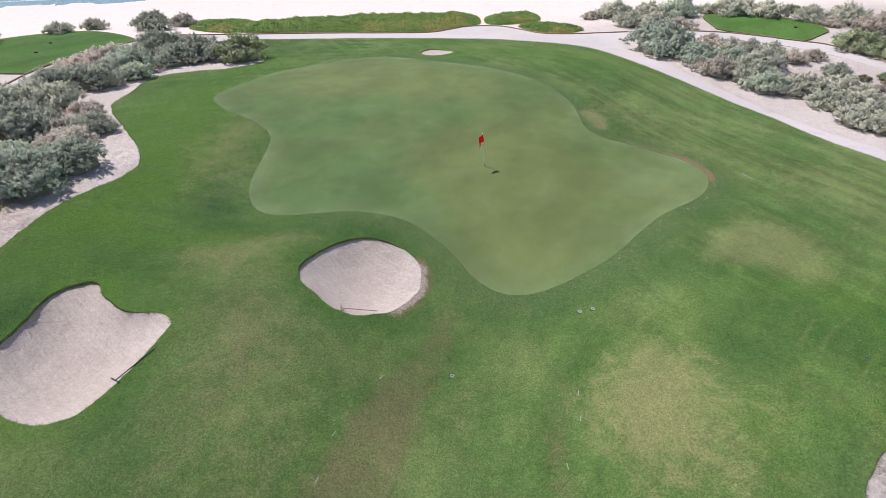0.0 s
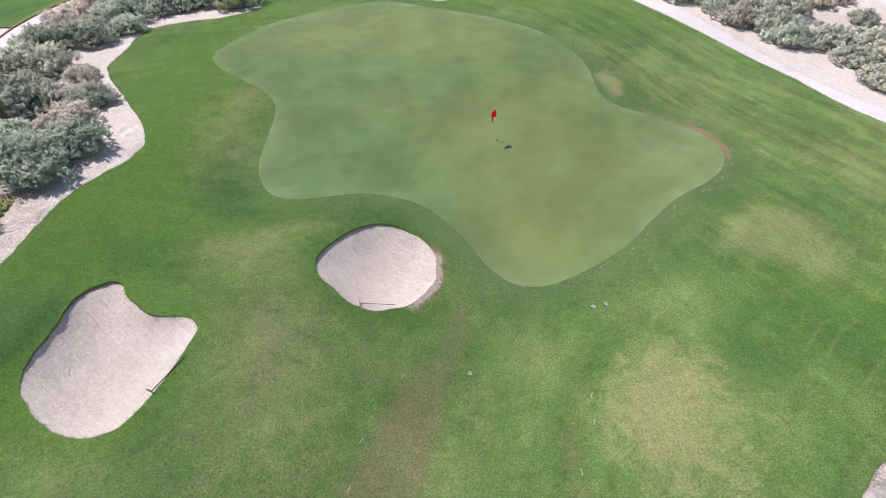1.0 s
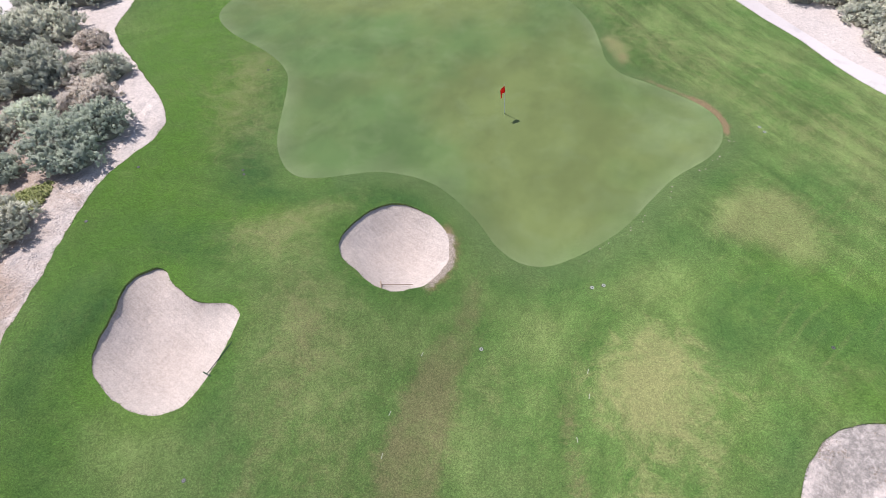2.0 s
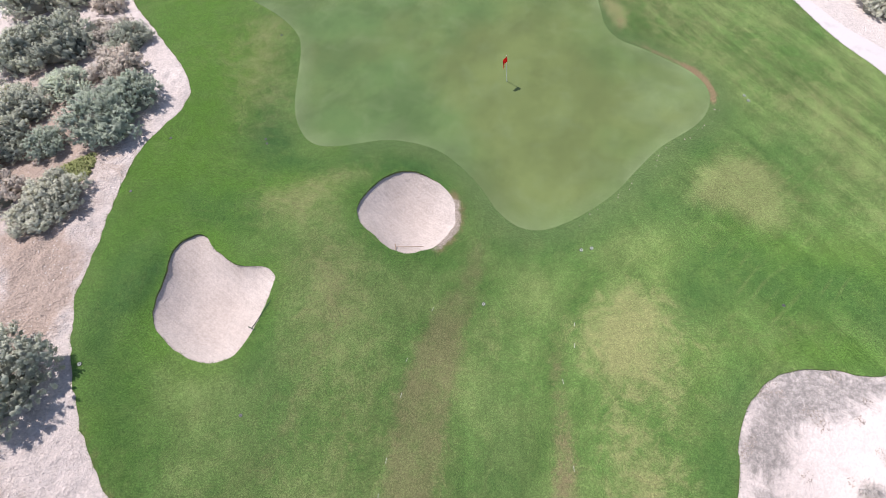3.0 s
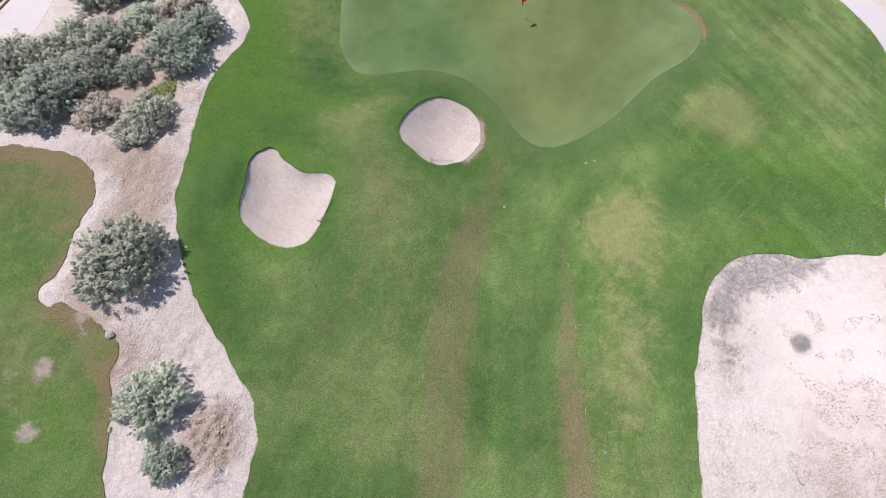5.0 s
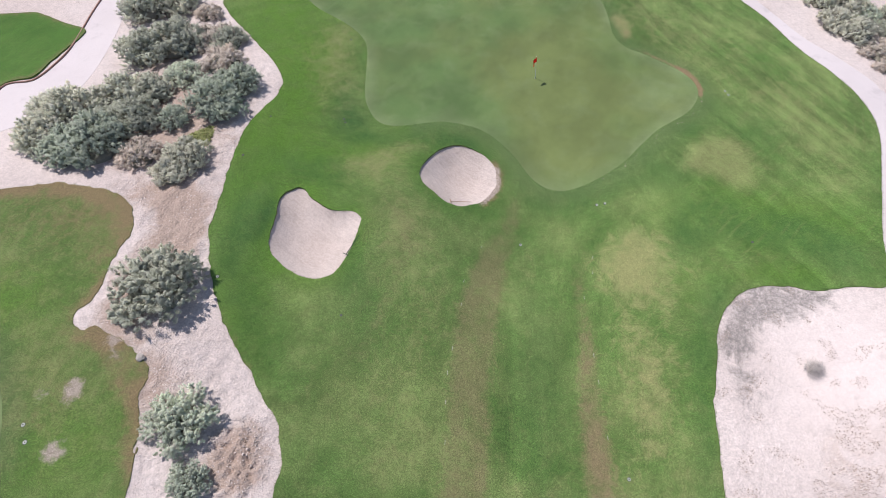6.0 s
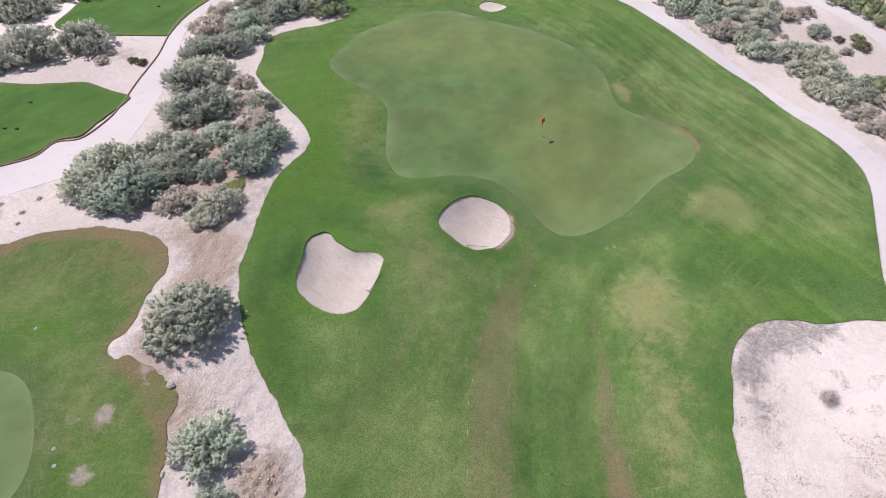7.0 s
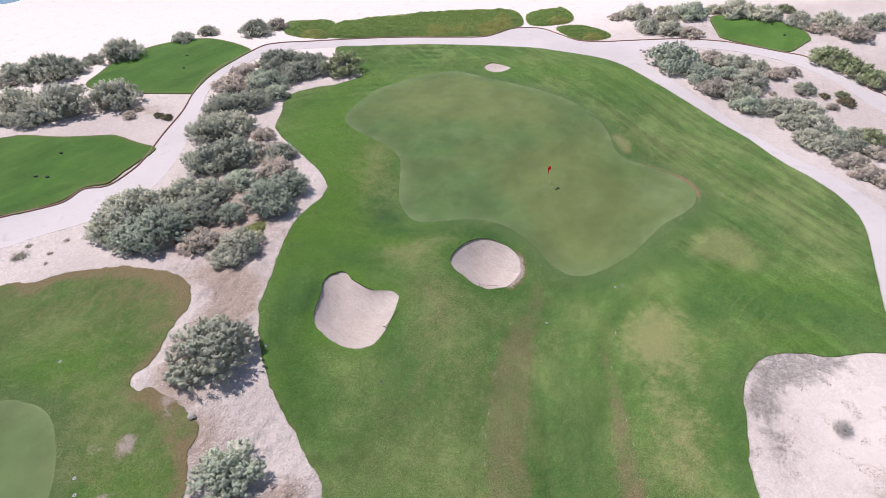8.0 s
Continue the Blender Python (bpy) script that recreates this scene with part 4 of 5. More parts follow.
def build_bunker(ring, depth, lip, label):
    """A smooth bowl of raked sand under a cut turf lip that is highest towards the sun."""
    out = ring + (ring.mean(0) - ring) * -0.004
    v, f = sheet(out, (), 0.35)
    c = ring.mean(0)
    d = away(v, ring) * np.where(inside(v, ring), 1, 0)
    to = (v - c) / np.maximum(np.linalg.norm(v - c, axis=1), 1e-6)[:, None]
    face = np.clip(to @ np.array([-0.65, 0.76]), 0, 1)
    e = np.concatenate([f[:, [0, 1]], f[:, [1, 2]], f[:, [2, 0]]])
    e = np.concatenate([e, e[:, ::-1]])
    count = np.maximum(np.bincount(e[:, 0], minlength=len(v)), 1)
    bowl = -lip * smooth(face * 1.4)
    edge = d < 0.05
    rim = bowl.copy()
    for _ in range(700):
        mean = np.bincount(e[:, 0], bowl[e[:, 1]], len(v)) / count
        bowl = np.where(edge, rim, mean - 0.0048 * depth)
    z = height(v[:, 0], v[:, 1]) + 0.06 + bowl
    z += np.array([0.035 * noise.noise((x / 0.6, y / 0.6, 5)) + 0.015 * noise.noise((x / 0.2, y / 0.2, 9)) for x, y in v]) * np.clip(d, 0, 1)
    ob = net("bunker", [(*q, h) for q, h in zip(v, z)], [tuple(int(i) for i in t) for t in f], BUNKER_SAND)
    tagged(ob, label, "sand bunker", kind="structure")


def build_patch(name, ring, material, label, category, up, grid=0.8, spots=None):
    v, f = sheet(ring, (), grid)
    z = height(v[:, 0], v[:, 1]) + up
    verts, faces = skirted(v, z, f, 0.25)
    values = {k: fn(v) for k, fn in (spots or {}).items()}
    ob = net(name, verts, faces, material, values=values)
    return tagged(ob, label, category, kind="structure")


def build_kerb():
    """The low brown edging on the outer side of the cart path."""
    line = spline(PATH_OUTER, 0.5, False)
    t = np.gradient(line, axis=0)
    t /= np.linalg.norm(t, axis=1)[:, None]
    side = np.stack([-t[:, 1], t[:, 0]], 1)
    verts, faces = [], []
    prof = ((-0.05, -0.2), (-0.05, 0.12), (-0.03, 0.14), (0.04, 0.14), (0.06, 0.12), (0.06, -0.2))
    for q, s in zip(line, side):
        h = float(height(*q))
        verts += [(*(q + s * a), h + b) for a, b in prof]
    k = len(prof)
    for i in range(len(line) - 1):
        faces += [(i * k + j, i * k + j + 1, (i + 1) * k + j + 1, (i + 1) * k + j) for j in range(k - 1)]
    ob = net("kerb", verts, faces, KERB, False)
    tagged(ob, "low reddish-brown kerb edging along the cart path", "kerb", kind="structure")


build_ground()
build_sea()
build_turf()
build_green("putting_green", green_ring, "closely mown grey-green putting green with a pale rim", 0.072, GREEN)
build_bunker(bunker_rings[0], 3.6, 0.12, "pale raked sand bunker cut into the turf beside the fairway")
build_bunker(bunker_rings[1], 3.6, 0.12, "rounded pale sand bunker guarding the putting green")
build_bunker(bunker_rings[2], 2.0, 0.08, "small pale sand bunker behind the putting green")
build_patch("road", path_ring, PAVING, "pale concrete cart path winding round the golf hole", "cart path", 0.022, 1.0)
build_kerb()
build_patch("lawn", lawn_ring, TURF, "neighbouring fairway turf with brown worn edges", "fairway", 0.035, 0.6, {
    "brown": lambda v: 0.2 * np.exp(-(away(v, lawn_ring) / 0.3) ** 2) + np.exp(-(away(v, lawn_ring) / 1.2) ** 2) * smooth((v[:, 0] + 42) / 4) * np.array([0.5 + 1.1 * noise.noise((x / 1.9, y / 1.9, 4.4)) for x, y in v]) + 0.05 + 0.3 * smooth((v[:, 1] - 8) / 5) + 0.62 * np.clip(within(v, LAWN_BROWN) * 1.5 + 0.5, 0, 1) + 0.4 * np.clip(within(v, LAWN_BROWN_NORTH) + 0.4, 0, 1) + 0.6 * blob(v, -24.5, 3.2, 0.7, 1.0) + 0.5 * blob(v, -25.6, 1.6, 0.7, 0.7) + 0.3 * blob(v, -29, 14.5, 3, 1.2),
    "track": lambda v: np.full(len(v), -1.0),
    "straw": lambda v: np.full(len(v), -3.0),
    "dome": lambda v: np.full(len(v), -3.0),
    "ring": lambda v: away(v, green_west_ring),
    "fringe": lambda v: np.ones(len(v)),
    "bare": lambda v: 1.05 * blob(v, -24.4, 3.3, 0.6, 1.0) + 0.95 * blob(v, -24.1, 0.1, 0.8, 0.8) + 0.7 * blob(v, -26, 2.9, 0.6, 0.9) + 0.9 * blob(v, -23.6, 6.3, 0.9, 0.5) + 0.7 * blob(v, -23, 5.2, 0.8, 0.5),
    "lush": lambda v: 0.25 + 0.6 * blob(v, -31, 8.5, 3, 2) + 0.5 * blob(v, -23.5, 0.5, 2, 2),
    "dry": lambda v: 0.26 + 0.4 * blob(v, -26, 4, 3, 4) + 0.3 * blob(v, -34, 12, 4, 3)})
build_green("practice_green", green_west_ring, "pale rounded putting green of the neighbouring hole", 0.043, PRACTICE)
for edge in tee_rings:
    build_patch("tee_box", edge, TEE_TURF, "smooth dark green raised tee box", "tee box", 0.12, 0.9, {
        "brown": lambda v: 0.75 * np.exp(-(away(v, edge) / 0.45) ** 2), "dry": lambda v: 0.3 * np.exp(-(away(v, edge) / 1.4) ** 2),
        "track": lambda v: np.full(len(v), -1.0), "straw": lambda v: np.full(len(v), -3.0), "dome": lambda v: np.full(len(v), -3.0)})


# ---- plants ----
def sprigs(rng, centres, out, length, width, blades=2, soft=None):
    """Many small pointed leaves in tufts, their faces to the outside of the plant: vertices, faces and the ways they face."""
    n = len(centres)
    soft = out if soft is None else soft
    verts = np.zeros((n, blades, 3, 3))
    for b in range(blades):
        face = out + rng.normal(0, 0.38, (n, 3))
        face /= np.linalg.norm(face, axis=1)[:, None]
        side = np.cross(face, rng.normal(0, 1, (n, 3)))
        side /= np.maximum(np.linalg.norm(side, axis=1), 1e-6)[:, None]
        way = np.cross(side, face) + 0.6 * out
        way /= np.linalg.norm(way, axis=1)[:, None]
        ln = (length * rng.uniform(0.6, 1.3, n))[:, None]
        wd = (width * rng.uniform(0.7, 1.3, n))[:, None]
        foot = centres - way * ln * 0.3
        turned = np.where((np.cross(2 * side, way) * soft).sum(1) < 0, -1.0, 1.0)[:, None]
        verts[:, b, 0] = foot - side * wd * 0.5 * turned
        verts[:, b, 1] = foot + side * wd * 0.5 * turned
        verts[:, b, 2] = foot + way * ln
    k = n * blades
    normals = np.repeat(soft / np.maximum(np.linalg.norm(soft, axis=1), 1e-6)[:, None], blades * 3, 0)
    return verts.reshape(-1, 3), np.arange(k * 3).reshape(k, 3), normals


def crown_lobes(rng, lobes, spread, tall):
    """The rounded lobes that a bush of radius 1 is heaped from: middles and radii."""
    mids, sizes = [], []
    for i in range(lobes):
        a = 2.399963 * i + rng.uniform(-0.5, 0.5)
        r = spread * math.sqrt((i + 0.4) / lobes)
        s = rng.uniform(0.14, 0.29)
        mids.append((r * math.cos(a), r * math.sin(a), max(s * 0.55, tall * (1 - 0.8 * r * r) * rng.uniform(0.7, 1.05) - s)))
        sizes.append(s)
    return np.array(mids), np.array(sizes)


def crown_points(rng, n, mids, sizes, tuft=28):
    """Leaf places gathered in feathery sprays that stand out of the lobes, the ways that the leaves turn, and those of the lobe's skin."""
    k = n // tuft
    pick = rng.choice(len(sizes), k, p=sizes ** 2 / (sizes ** 2).sum())
    d = rng.normal(0, 1, (k, 3))
    d[:, 2] = np.abs(d[:, 2]) - 0.3
    d /= np.linalg.norm(d, axis=1)[:, None]
    foot = mids[pick] + d * (sizes[pick] * rng.uniform(0.55, 0.85, k))[:, None]
    axis = d * 0.75 + np.array([0, 0, 0.65]) + rng.normal(0, 0.25, (k, 3))
    axis /= np.linalg.norm(axis, axis=1)[:, None]
    reach = (sizes[pick] * rng.uniform(0.3, 0.85, k))
    own = np.repeat(np.arange(k), tuft)
    u = rng.uniform(0, 1, len(own))
    wide = rng.normal(0, 1, (len(own), 3))
    p = foot[own] + axis[own] * (reach[own] * u)[:, None] + wide * (0.17 * reach[own] * (1.15 - 0.75 * u))[:, None]
    low = p[:, 2] < 0.02
    p[low, 2] = rng.uniform(0.02, 0.08, low.sum())
    out = axis[own] * 0.8 + wide * 0.35 + d[own] * 0.4
    soft = d[own] * 0.8 + axis[own] * 0.2 + wide * 0.22
    return p, out / np.linalg.norm(out, axis=1)[:, None], soft


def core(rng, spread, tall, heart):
    """The dense inner twigs: one lumpy dome, coloured to put shade in the gaps."""
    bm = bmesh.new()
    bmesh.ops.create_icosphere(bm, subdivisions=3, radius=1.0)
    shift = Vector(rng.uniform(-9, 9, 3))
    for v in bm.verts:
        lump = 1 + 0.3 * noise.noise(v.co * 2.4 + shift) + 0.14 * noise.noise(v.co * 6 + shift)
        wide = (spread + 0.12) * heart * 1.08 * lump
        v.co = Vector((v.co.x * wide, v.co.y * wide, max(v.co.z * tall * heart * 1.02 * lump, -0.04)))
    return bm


def limbs(rng, count, tall):
    """Bent tapering stems that rise from the root."""
    bm = bmesh.new()
    for i in range(count):
        a = 2 * math.pi * (i + rng.uniform(-0.3, 0.3)) / count
        reach = rng.uniform(0.3, 0.75)
        prev = None
        for s in range(5):
            u = s / 4
            c = Vector((math.cos(a) * reach * u ** 1.2, math.sin(a) * reach * u ** 1.2, -0.06 + tall * 0.8 * u * (1.2 - 0.4 * u)))
            r = 0.035 * (1 - 0.8 * u)
            ring = [bm.verts.new(c + Vector((math.cos(k * 1.2566) * r, math.sin(k * 1.2566) * r, 0))) for k in range(5)]
            if prev:
                for k in range(5):
                    bm.faces.new((prev[k], prev[(k + 1) % 5], ring[(k + 1) % 5], ring[k]))
            prev = ring
    return bm


def build_bush(seed, material, n, lobes, spread, tall, leaf, label, category="shrub", tuft=30, heart=0.6):
    """A bush of radius 1: stems and a crown of leafy twigs."""
    rng = np.random.default_rng(seed)
    root = new("shrub")
    mids, sizes = crown_lobes(rng, lobes, spread, tall)
    p, out, soft = crown_points(rng, n, mids, sizes, tuft)
    v, f, faced = sprigs(rng, p, out, leaf, leaf * 0.36, soft=soft)
    crown = net("crown", v, f.tolist(), material, False, normals=faced)
    crown.parent = root
    part("inner_growth", core(rng, spread, tall, heart), SHADE_TWIGS, root, "dome of grey inner twigs with shade put into its colour")
    part("stem_cluster", limbs(rng, 9, tall), BARK, root)
    return tagged(root, label, category, "shrubs growing on the dune sand")


def plant(kinds, places, tall=1.0, seed=1, wide=1.0):
    """Sets the bushes out: each place with its radius and the letter of its kind."""
    rng = random.Random(seed)
    for x, y, r, kind in places:
        ob = copy_thing(rng.choice(kinds[kind]), Matrix.Identity(4))
        k = r * wide * rng.uniform(0.97, 1.1)
        ob.matrix_basis = Matrix.LocRotScale(at(x, y), Euler((0, 0, rng.uniform(0, 6.28))), (k * rng.uniform(0.95, 1.1), k, k * tall * rng.uniform(0.88, 1.12)))


GREY_LABEL = "dense grey-green saltbush growing on pale dune sand"
BLUE_LABEL = "bluish silver-green saltbush with feathery twigs on sand"
OLIVE_LABEL = "dense olive-green dune shrub growing on pale sand"
DRY_LABEL = "pale brownish half-dry saltbush growing among greener shrubs"
NEAR_KINDS = {
    "g": [build_bush(n, GREYBUSH, 22000, 38, 0.8, 0.92, 0.056, GREY_LABEL) for n in (11, 12, 13)],
    "s": [build_bush(n, SALTBUSH, 22000, 38, 0.8, 0.92, 0.056, BLUE_LABEL) for n in (14, 15)],
    "d": [build_bush(n, DRYBUSH, 14000, 24, 0.8, 0.85, 0.06, DRY_LABEL, tuft=20) for n in (25,)],
    "p": [build_bush(n, PALE_HAZED, 18000, 24, 0.8, 0.8, 0.055, "low pale saltbush with loose feathery twigs", tuft=24) for n in (26,)],
    "o": [build_bush(n, OLIVE, 14000, 24, 0.78, 0.9, 0.06, OLIVE_LABEL) for n in (21,)]}
FAR_KINDS = {
    # two of the grey far kinds take the leaves paled for distance haze
    "g": [build_bush(n, k, 8000, 30, 0.8, 0.88, 0.082, GREY_LABEL, tuft=14) for n, k in ((31, GREYBUSH), (32, PALE_HAZED), (33, PALE_HAZED))],
    "s": [build_bush(n, SALTBUSH, 8000, 30, 0.8, 0.88, 0.082, BLUE_LABEL, tuft=14) for n in (34,)],
    "d": [build_bush(n, DRYBUSH, 7000, 22, 0.8, 0.8, 0.075, DRY_LABEL, tuft=12) for n in (35, 36)],
    "o": [build_bush(n, OLIVE, 8000, 22, 0.78, 0.85, 0.075, OLIVE_LABEL, tuft=14) for n in (37,)],
    "k": [build_bush(n, DARKBUSH, 5000, 16, 0.78, 0.8, 0.09, "small dark brownish-green shrub on open sand", tuft=14) for n in (38,)]}
TREES = [build_bush(n, k, 44000, 52, 0.82, 0.98, 0.043, "large rounded grey-green saltbush on sand beside the fairway", tuft=64, heart=0.5) for n, k in ((41, GREYBUSH), (42, SALTBUSH), (43, SALTBUSH))]
TUFT = build_bush(51, DRYBUSH, 1500, 16, 0.8, 0.4, 0.07, "small dry twiggy shrublet on bare sand", "shrublet", tuft=6, heart=0.5)
for (x, y, r), thing in zip(BUSH_TREE, TREES):
    ob = copy_thing(thing, Matrix.Identity(4))
    ob.matrix_basis = Matrix.LocRotScale(at(x, y), Euler((0, 0, x)), (r, r, r * 0.8))
plant(NEAR_KINDS, BUSH_NEAR, 0.85, 2, 1.2)
plant(NEAR_KINDS, BUSH_MID, 0.85, 3, 1.24)
for n, places in enumerate((BUSH_LEFT, BUSH_RIGHT, BUSH_EAST, BUSH_FAR)):
    plant(FAR_KINDS, places, 0.9, 4 + n)
plant({"t": [TUFT]}, [(*q, "t") for q in SHRUBLET], 1.0, 9)
for ob in (*itertools.chain(*NEAR_KINDS.values(), *FAR_KINDS.values()), *TREES, TUFT):
    for o in (*ob.children_recursive, ob):
        bpy.data.objects.remove(o)


def build_twig_bush(x, y, r):
    """A leafless shrublet: thin pale twigs that fan out of one root."""
    g = np.random.default_rng(52)
    root = new("dry_shrublet")
    root.location = at(x, y)
    for name, count, size in (("twigs", 330, 0.62), ("root_tuft", 60, 0.25)):
        a, lift = g.uniform(0, 6.28, count), g.uniform(0.12, 1.0, count)
        way = np.column_stack([np.cos(a) * (1.1 - lift), np.sin(a) * (1.1 - lift), 0.25 + 0.7 * lift])
        way /= np.linalg.norm(way, axis=1)[:, None]
        v, f, _ = sprigs(g, way * (r * size * g.uniform(0.3, 1.5, count))[:, None], way, r * 0.55, 0.024)
        net(name, v, f.tolist(), DRY_TWIGS if name == "twigs" else BARK, False).parent = root
    tagged(root, "leafless dry twiggy shrublet on bare waste sand", "shrublet")


build_twig_bush(*TWIG_BUSH)


def build_cover(edge, tall, seed):
    """A low clipped mass of fleshy ground cover, domed, with a leafy skin."""
    rng = np.random.default_rng(seed)
    ring = spline(edge, 0.5)
    lo, hi = ring.min(0), ring.max(0)
    area = (hi[0] - lo[0]) * (hi[1] - lo[1])
    g = rng.uniform(lo, hi, (int(area * 110), 2))
    g = g[inside(g, ring)]
    d = away(g, ring)
    up = tall * np.sqrt(np.clip(d / 2.6, 0, 1)) * (0.75 + 0.25 * np.array([noise.noise((x / 2.2, y / 2.2, seed)) + 2.2 * abs(noise.noise((x / 1.1, y / 1.1, seed))) for x, y in g]))
    p = np.column_stack([g, height(g[:, 0], g[:, 1]) + up * rng.uniform(0.75, 1.0, len(g))])
    out = np.column_stack([rng.normal(0, 0.4, (len(g), 2)), np.ones(len(g))])
    v, f, faced = sprigs(rng, p, out, 0.19, 0.12)
    root = new("ground_cover")
    root.location = at(*ring.mean(0))
    leaves = net("foliage", v - np.array(root.location), f.tolist(), COVER, False, normals=faced)
    leaves.parent = root
    tv, tf = sheet(ring, (), 0.7)
    td = away(tv, ring)
    tz = height(tv[:, 0], tv[:, 1]) - 0.05 + tall * 0.5 * np.sqrt(np.clip(td / 2.6, 0, 1))
    body = net("thicket", np.column_stack([tv, tz]) - np.array(root.location), [tuple(int(i) for i in t) for t in tf], COVER)
    body.parent = root
    tagged(root, "low dense bed of bright green ground cover beside the path", "ground cover")


build_cover(COVER_1, 0.7, 61)
build_cover(COVER_2, 0.9, 62)
build_cover(COVER_3, 0.8, 63)
build_cover(COVER_4, 0.8, 64)


# ---- small things on the course ----
def tube(bm, a, b, r0, r1, sides=10, caps=True):
    a, b = Vector(a), Vector(b)
    m = Matrix.Translation((a + b) / 2) @ (b - a).to_track_quat("Z", "Y").to_matrix().to_4x4()
    bmesh.ops.create_cone(bm, cap_ends=caps, segments=sides, radius1=r0, radius2=r1, depth=(b - a).length, matrix=m)


def build_flagstick():
    root = new("flagstick")
    root.location = at(1.32, 31.8, 0.072)
    tip = Vector((-0.24, 0.0, 2.12))
    bm = bmesh.new()
    tube(bm, (0, 0, -0.1), tip, 0.019, 0.015)
    part("pole", bm, WHITE, root)
    bm = bmesh.new()
    tube(bm, (0, 0, 0.0), tip * 0.035, 0.03, 0.022)
    part("ferrule", bm, GREY, root)
    bm = bmesh.new()
    nu, nv = 14, 8
    rows = []
    for i in range(nu + 1):
        u = i / nu
        row = []
        for j in range(nv + 1):
            w = j / nv
            q = tip * (1 - 0.01 - 0.24 * w)
            droop = 0.30 * u * u
            row.append(bm.verts.new(q + Vector((-0.23 * u + 0.05 * math.sin(7 * u + 2 * w), -0.36 * u, -droop - 0.10 * u * (0.5 - w)))))
        rows.append(row)
    for i in range(nu):
        for j in range(nv):
            bm.faces.new((rows[i][j], rows[i + 1][j], rows[i + 1][j + 1], rows[i][j + 1]))
    bmesh.ops.solidify(bm, geom=bm.faces[:], thickness=0.004)
    part("flag", bm, RED, root, "red cloth flag hanging in a light wind")
    tagged(root, "white flagstick with red flag standing in the hole", "flagstick")
    bm = bmesh.new()
    bmesh.ops.create_cone(bm, segments=24, radius1=0.06, radius2=0.06, depth=0.1, matrix=pose(0, 0, -0.045))
    cup = part("hole_cup", bm, WHITE)
    cup.location = at(1.32, 31.8, 0.076)
    tagged(cup, "white round cup liner sunk in the green", "golf hole")


def build_sprinkler(lid, label):
    """A round valve lid with a recessed rim and a nozzle cap."""
    root = new("sprinkler_head")
    bm = bmesh.new()
    tube(bm, (0, 0, -0.08), (0, 0, 0.010), 0.105, 0.10, 20)
    part("collar", bm, BLACK, root)
    bm = bmesh.new()
    tube(bm, (0, 0, 0.0), (0, 0, 0.022), 0.09, 0.082, 20)
    part("lid", bm, lid, root)
    bm = bmesh.new()
    tube(bm, (0, 0, 0.02), (0, 0, 0.03), 0.03, 0.026, 12)
    part("cap", bm, BLACK, root)
    return tagged(root, label, "sprinkler head", "sprinkler heads in the turf")


PALE_SPRINKLERS = [(0.13, 16.28), (5.46, 19.41), (6, 19.47), (-19.1, 11.15), (16.29, 30.62), (16.43, 30.15), (5.52, 1.09)]
DARK_SPRINKLERS = [(-11.11, 9.32), (14.67, 15.73), (-13.73, 26.23), (-13.57, 25.88), (-19.14, 25.35), (-20.21, 21.3), (-20.02, 55.07), (-19.5, 50.64), (-14.67, 35.84)]
LAWN_SPRINKLERS = [(-31.41, 8.54), (-26.2, 1.34), (-25.72, 0.5)]
pale_head = build_sprinkler(LID, "round pale grey sprinkler head set in mown turf")
dark_head = build_sprinkler(GREY, "round dark sprinkler head sunk in mown turf")
for head, places, up, size in ((pale_head, PALE_SPRINKLERS, 0.07, 1.1), (dark_head, DARK_SPRINKLERS, 0.07, 0.85), (pale_head, LAWN_SPRINKLERS, 0.035, 1.2)):
    for x, y in places:
        copy_thing(head, Matrix.Translation(at(x, y, up)) @ Matrix.Scale(size, 4))
for head in (pale_head, dark_head):
    for o in (*head.children_recursive, head):
        bpy.data.objects.remove(o)


def build_rake(head, tail, up, paint, label):
    """A bunker rake: a long handle and a toothed head."""
    a, b = at(*head, up), at(*tail, up)
    root = new("bunker_rake")
    root.location = a
    along = (b - a)
    flat = Vector((along.y, -along.x, 0)).normalized()
    bm = bmesh.new()
    tube(bm, (0, 0, 0.05), along + Vector((0, 0, 0.03)), 0.02, 0.018, 8)
    part("handle", bm, paint, root)
    bm = bmesh.new()
    tube(bm, flat * -0.2 + Vector((0, 0, 0.05)), flat * 0.2 + Vector((0, 0, 0.05)), 0.028, 0.028, 8)
    part("head_bar", bm, paint, root)
    for i in range(13):
        bm = bmesh.new()
        q = flat * (-0.19 + 0.38 * i / 12)
        tube(bm, q + Vector((0, 0, 0.05)), q + Vector((0, 0, -0.01)), 0.006, 0.003, 6)
        part("tine", bm, paint, root)
    tagged(root, label, "rake")


def build_marker(x, y, up):
    root = new("tee_marker")
    root.location = at(x, y, up)
    bm = bmesh.new()
    bmesh.ops.create_uvsphere(bm, u_segments=14, v_segments=8, radius=0.13, matrix=pose(0, 0, 0.06) @ Matrix.Diagonal((1.5, 1, 0.7, 1)))
    part("body", bm, BLACK, root)
    bm = bmesh.new()
    tube(bm, (0, 0, -0.08), (0, 0, 0.02), 0.012, 0.02, 8)
    part("spike", bm, GREY, root)
    tagged(root, "small dark tee marker on short grass", "tee marker", "tee markers")


build_flagstick()
build_rake((-11.42, 13.44), (-10.79, 14.96), 0.07, RAKE_GREEN, "dark green bunker rake lying on turf beside the bunker")
build_rake((-4.95, 19.27), (-3.4, 19.58), -0.1, WOOD, "brown wooden-handled rake lying in the bunker sand")
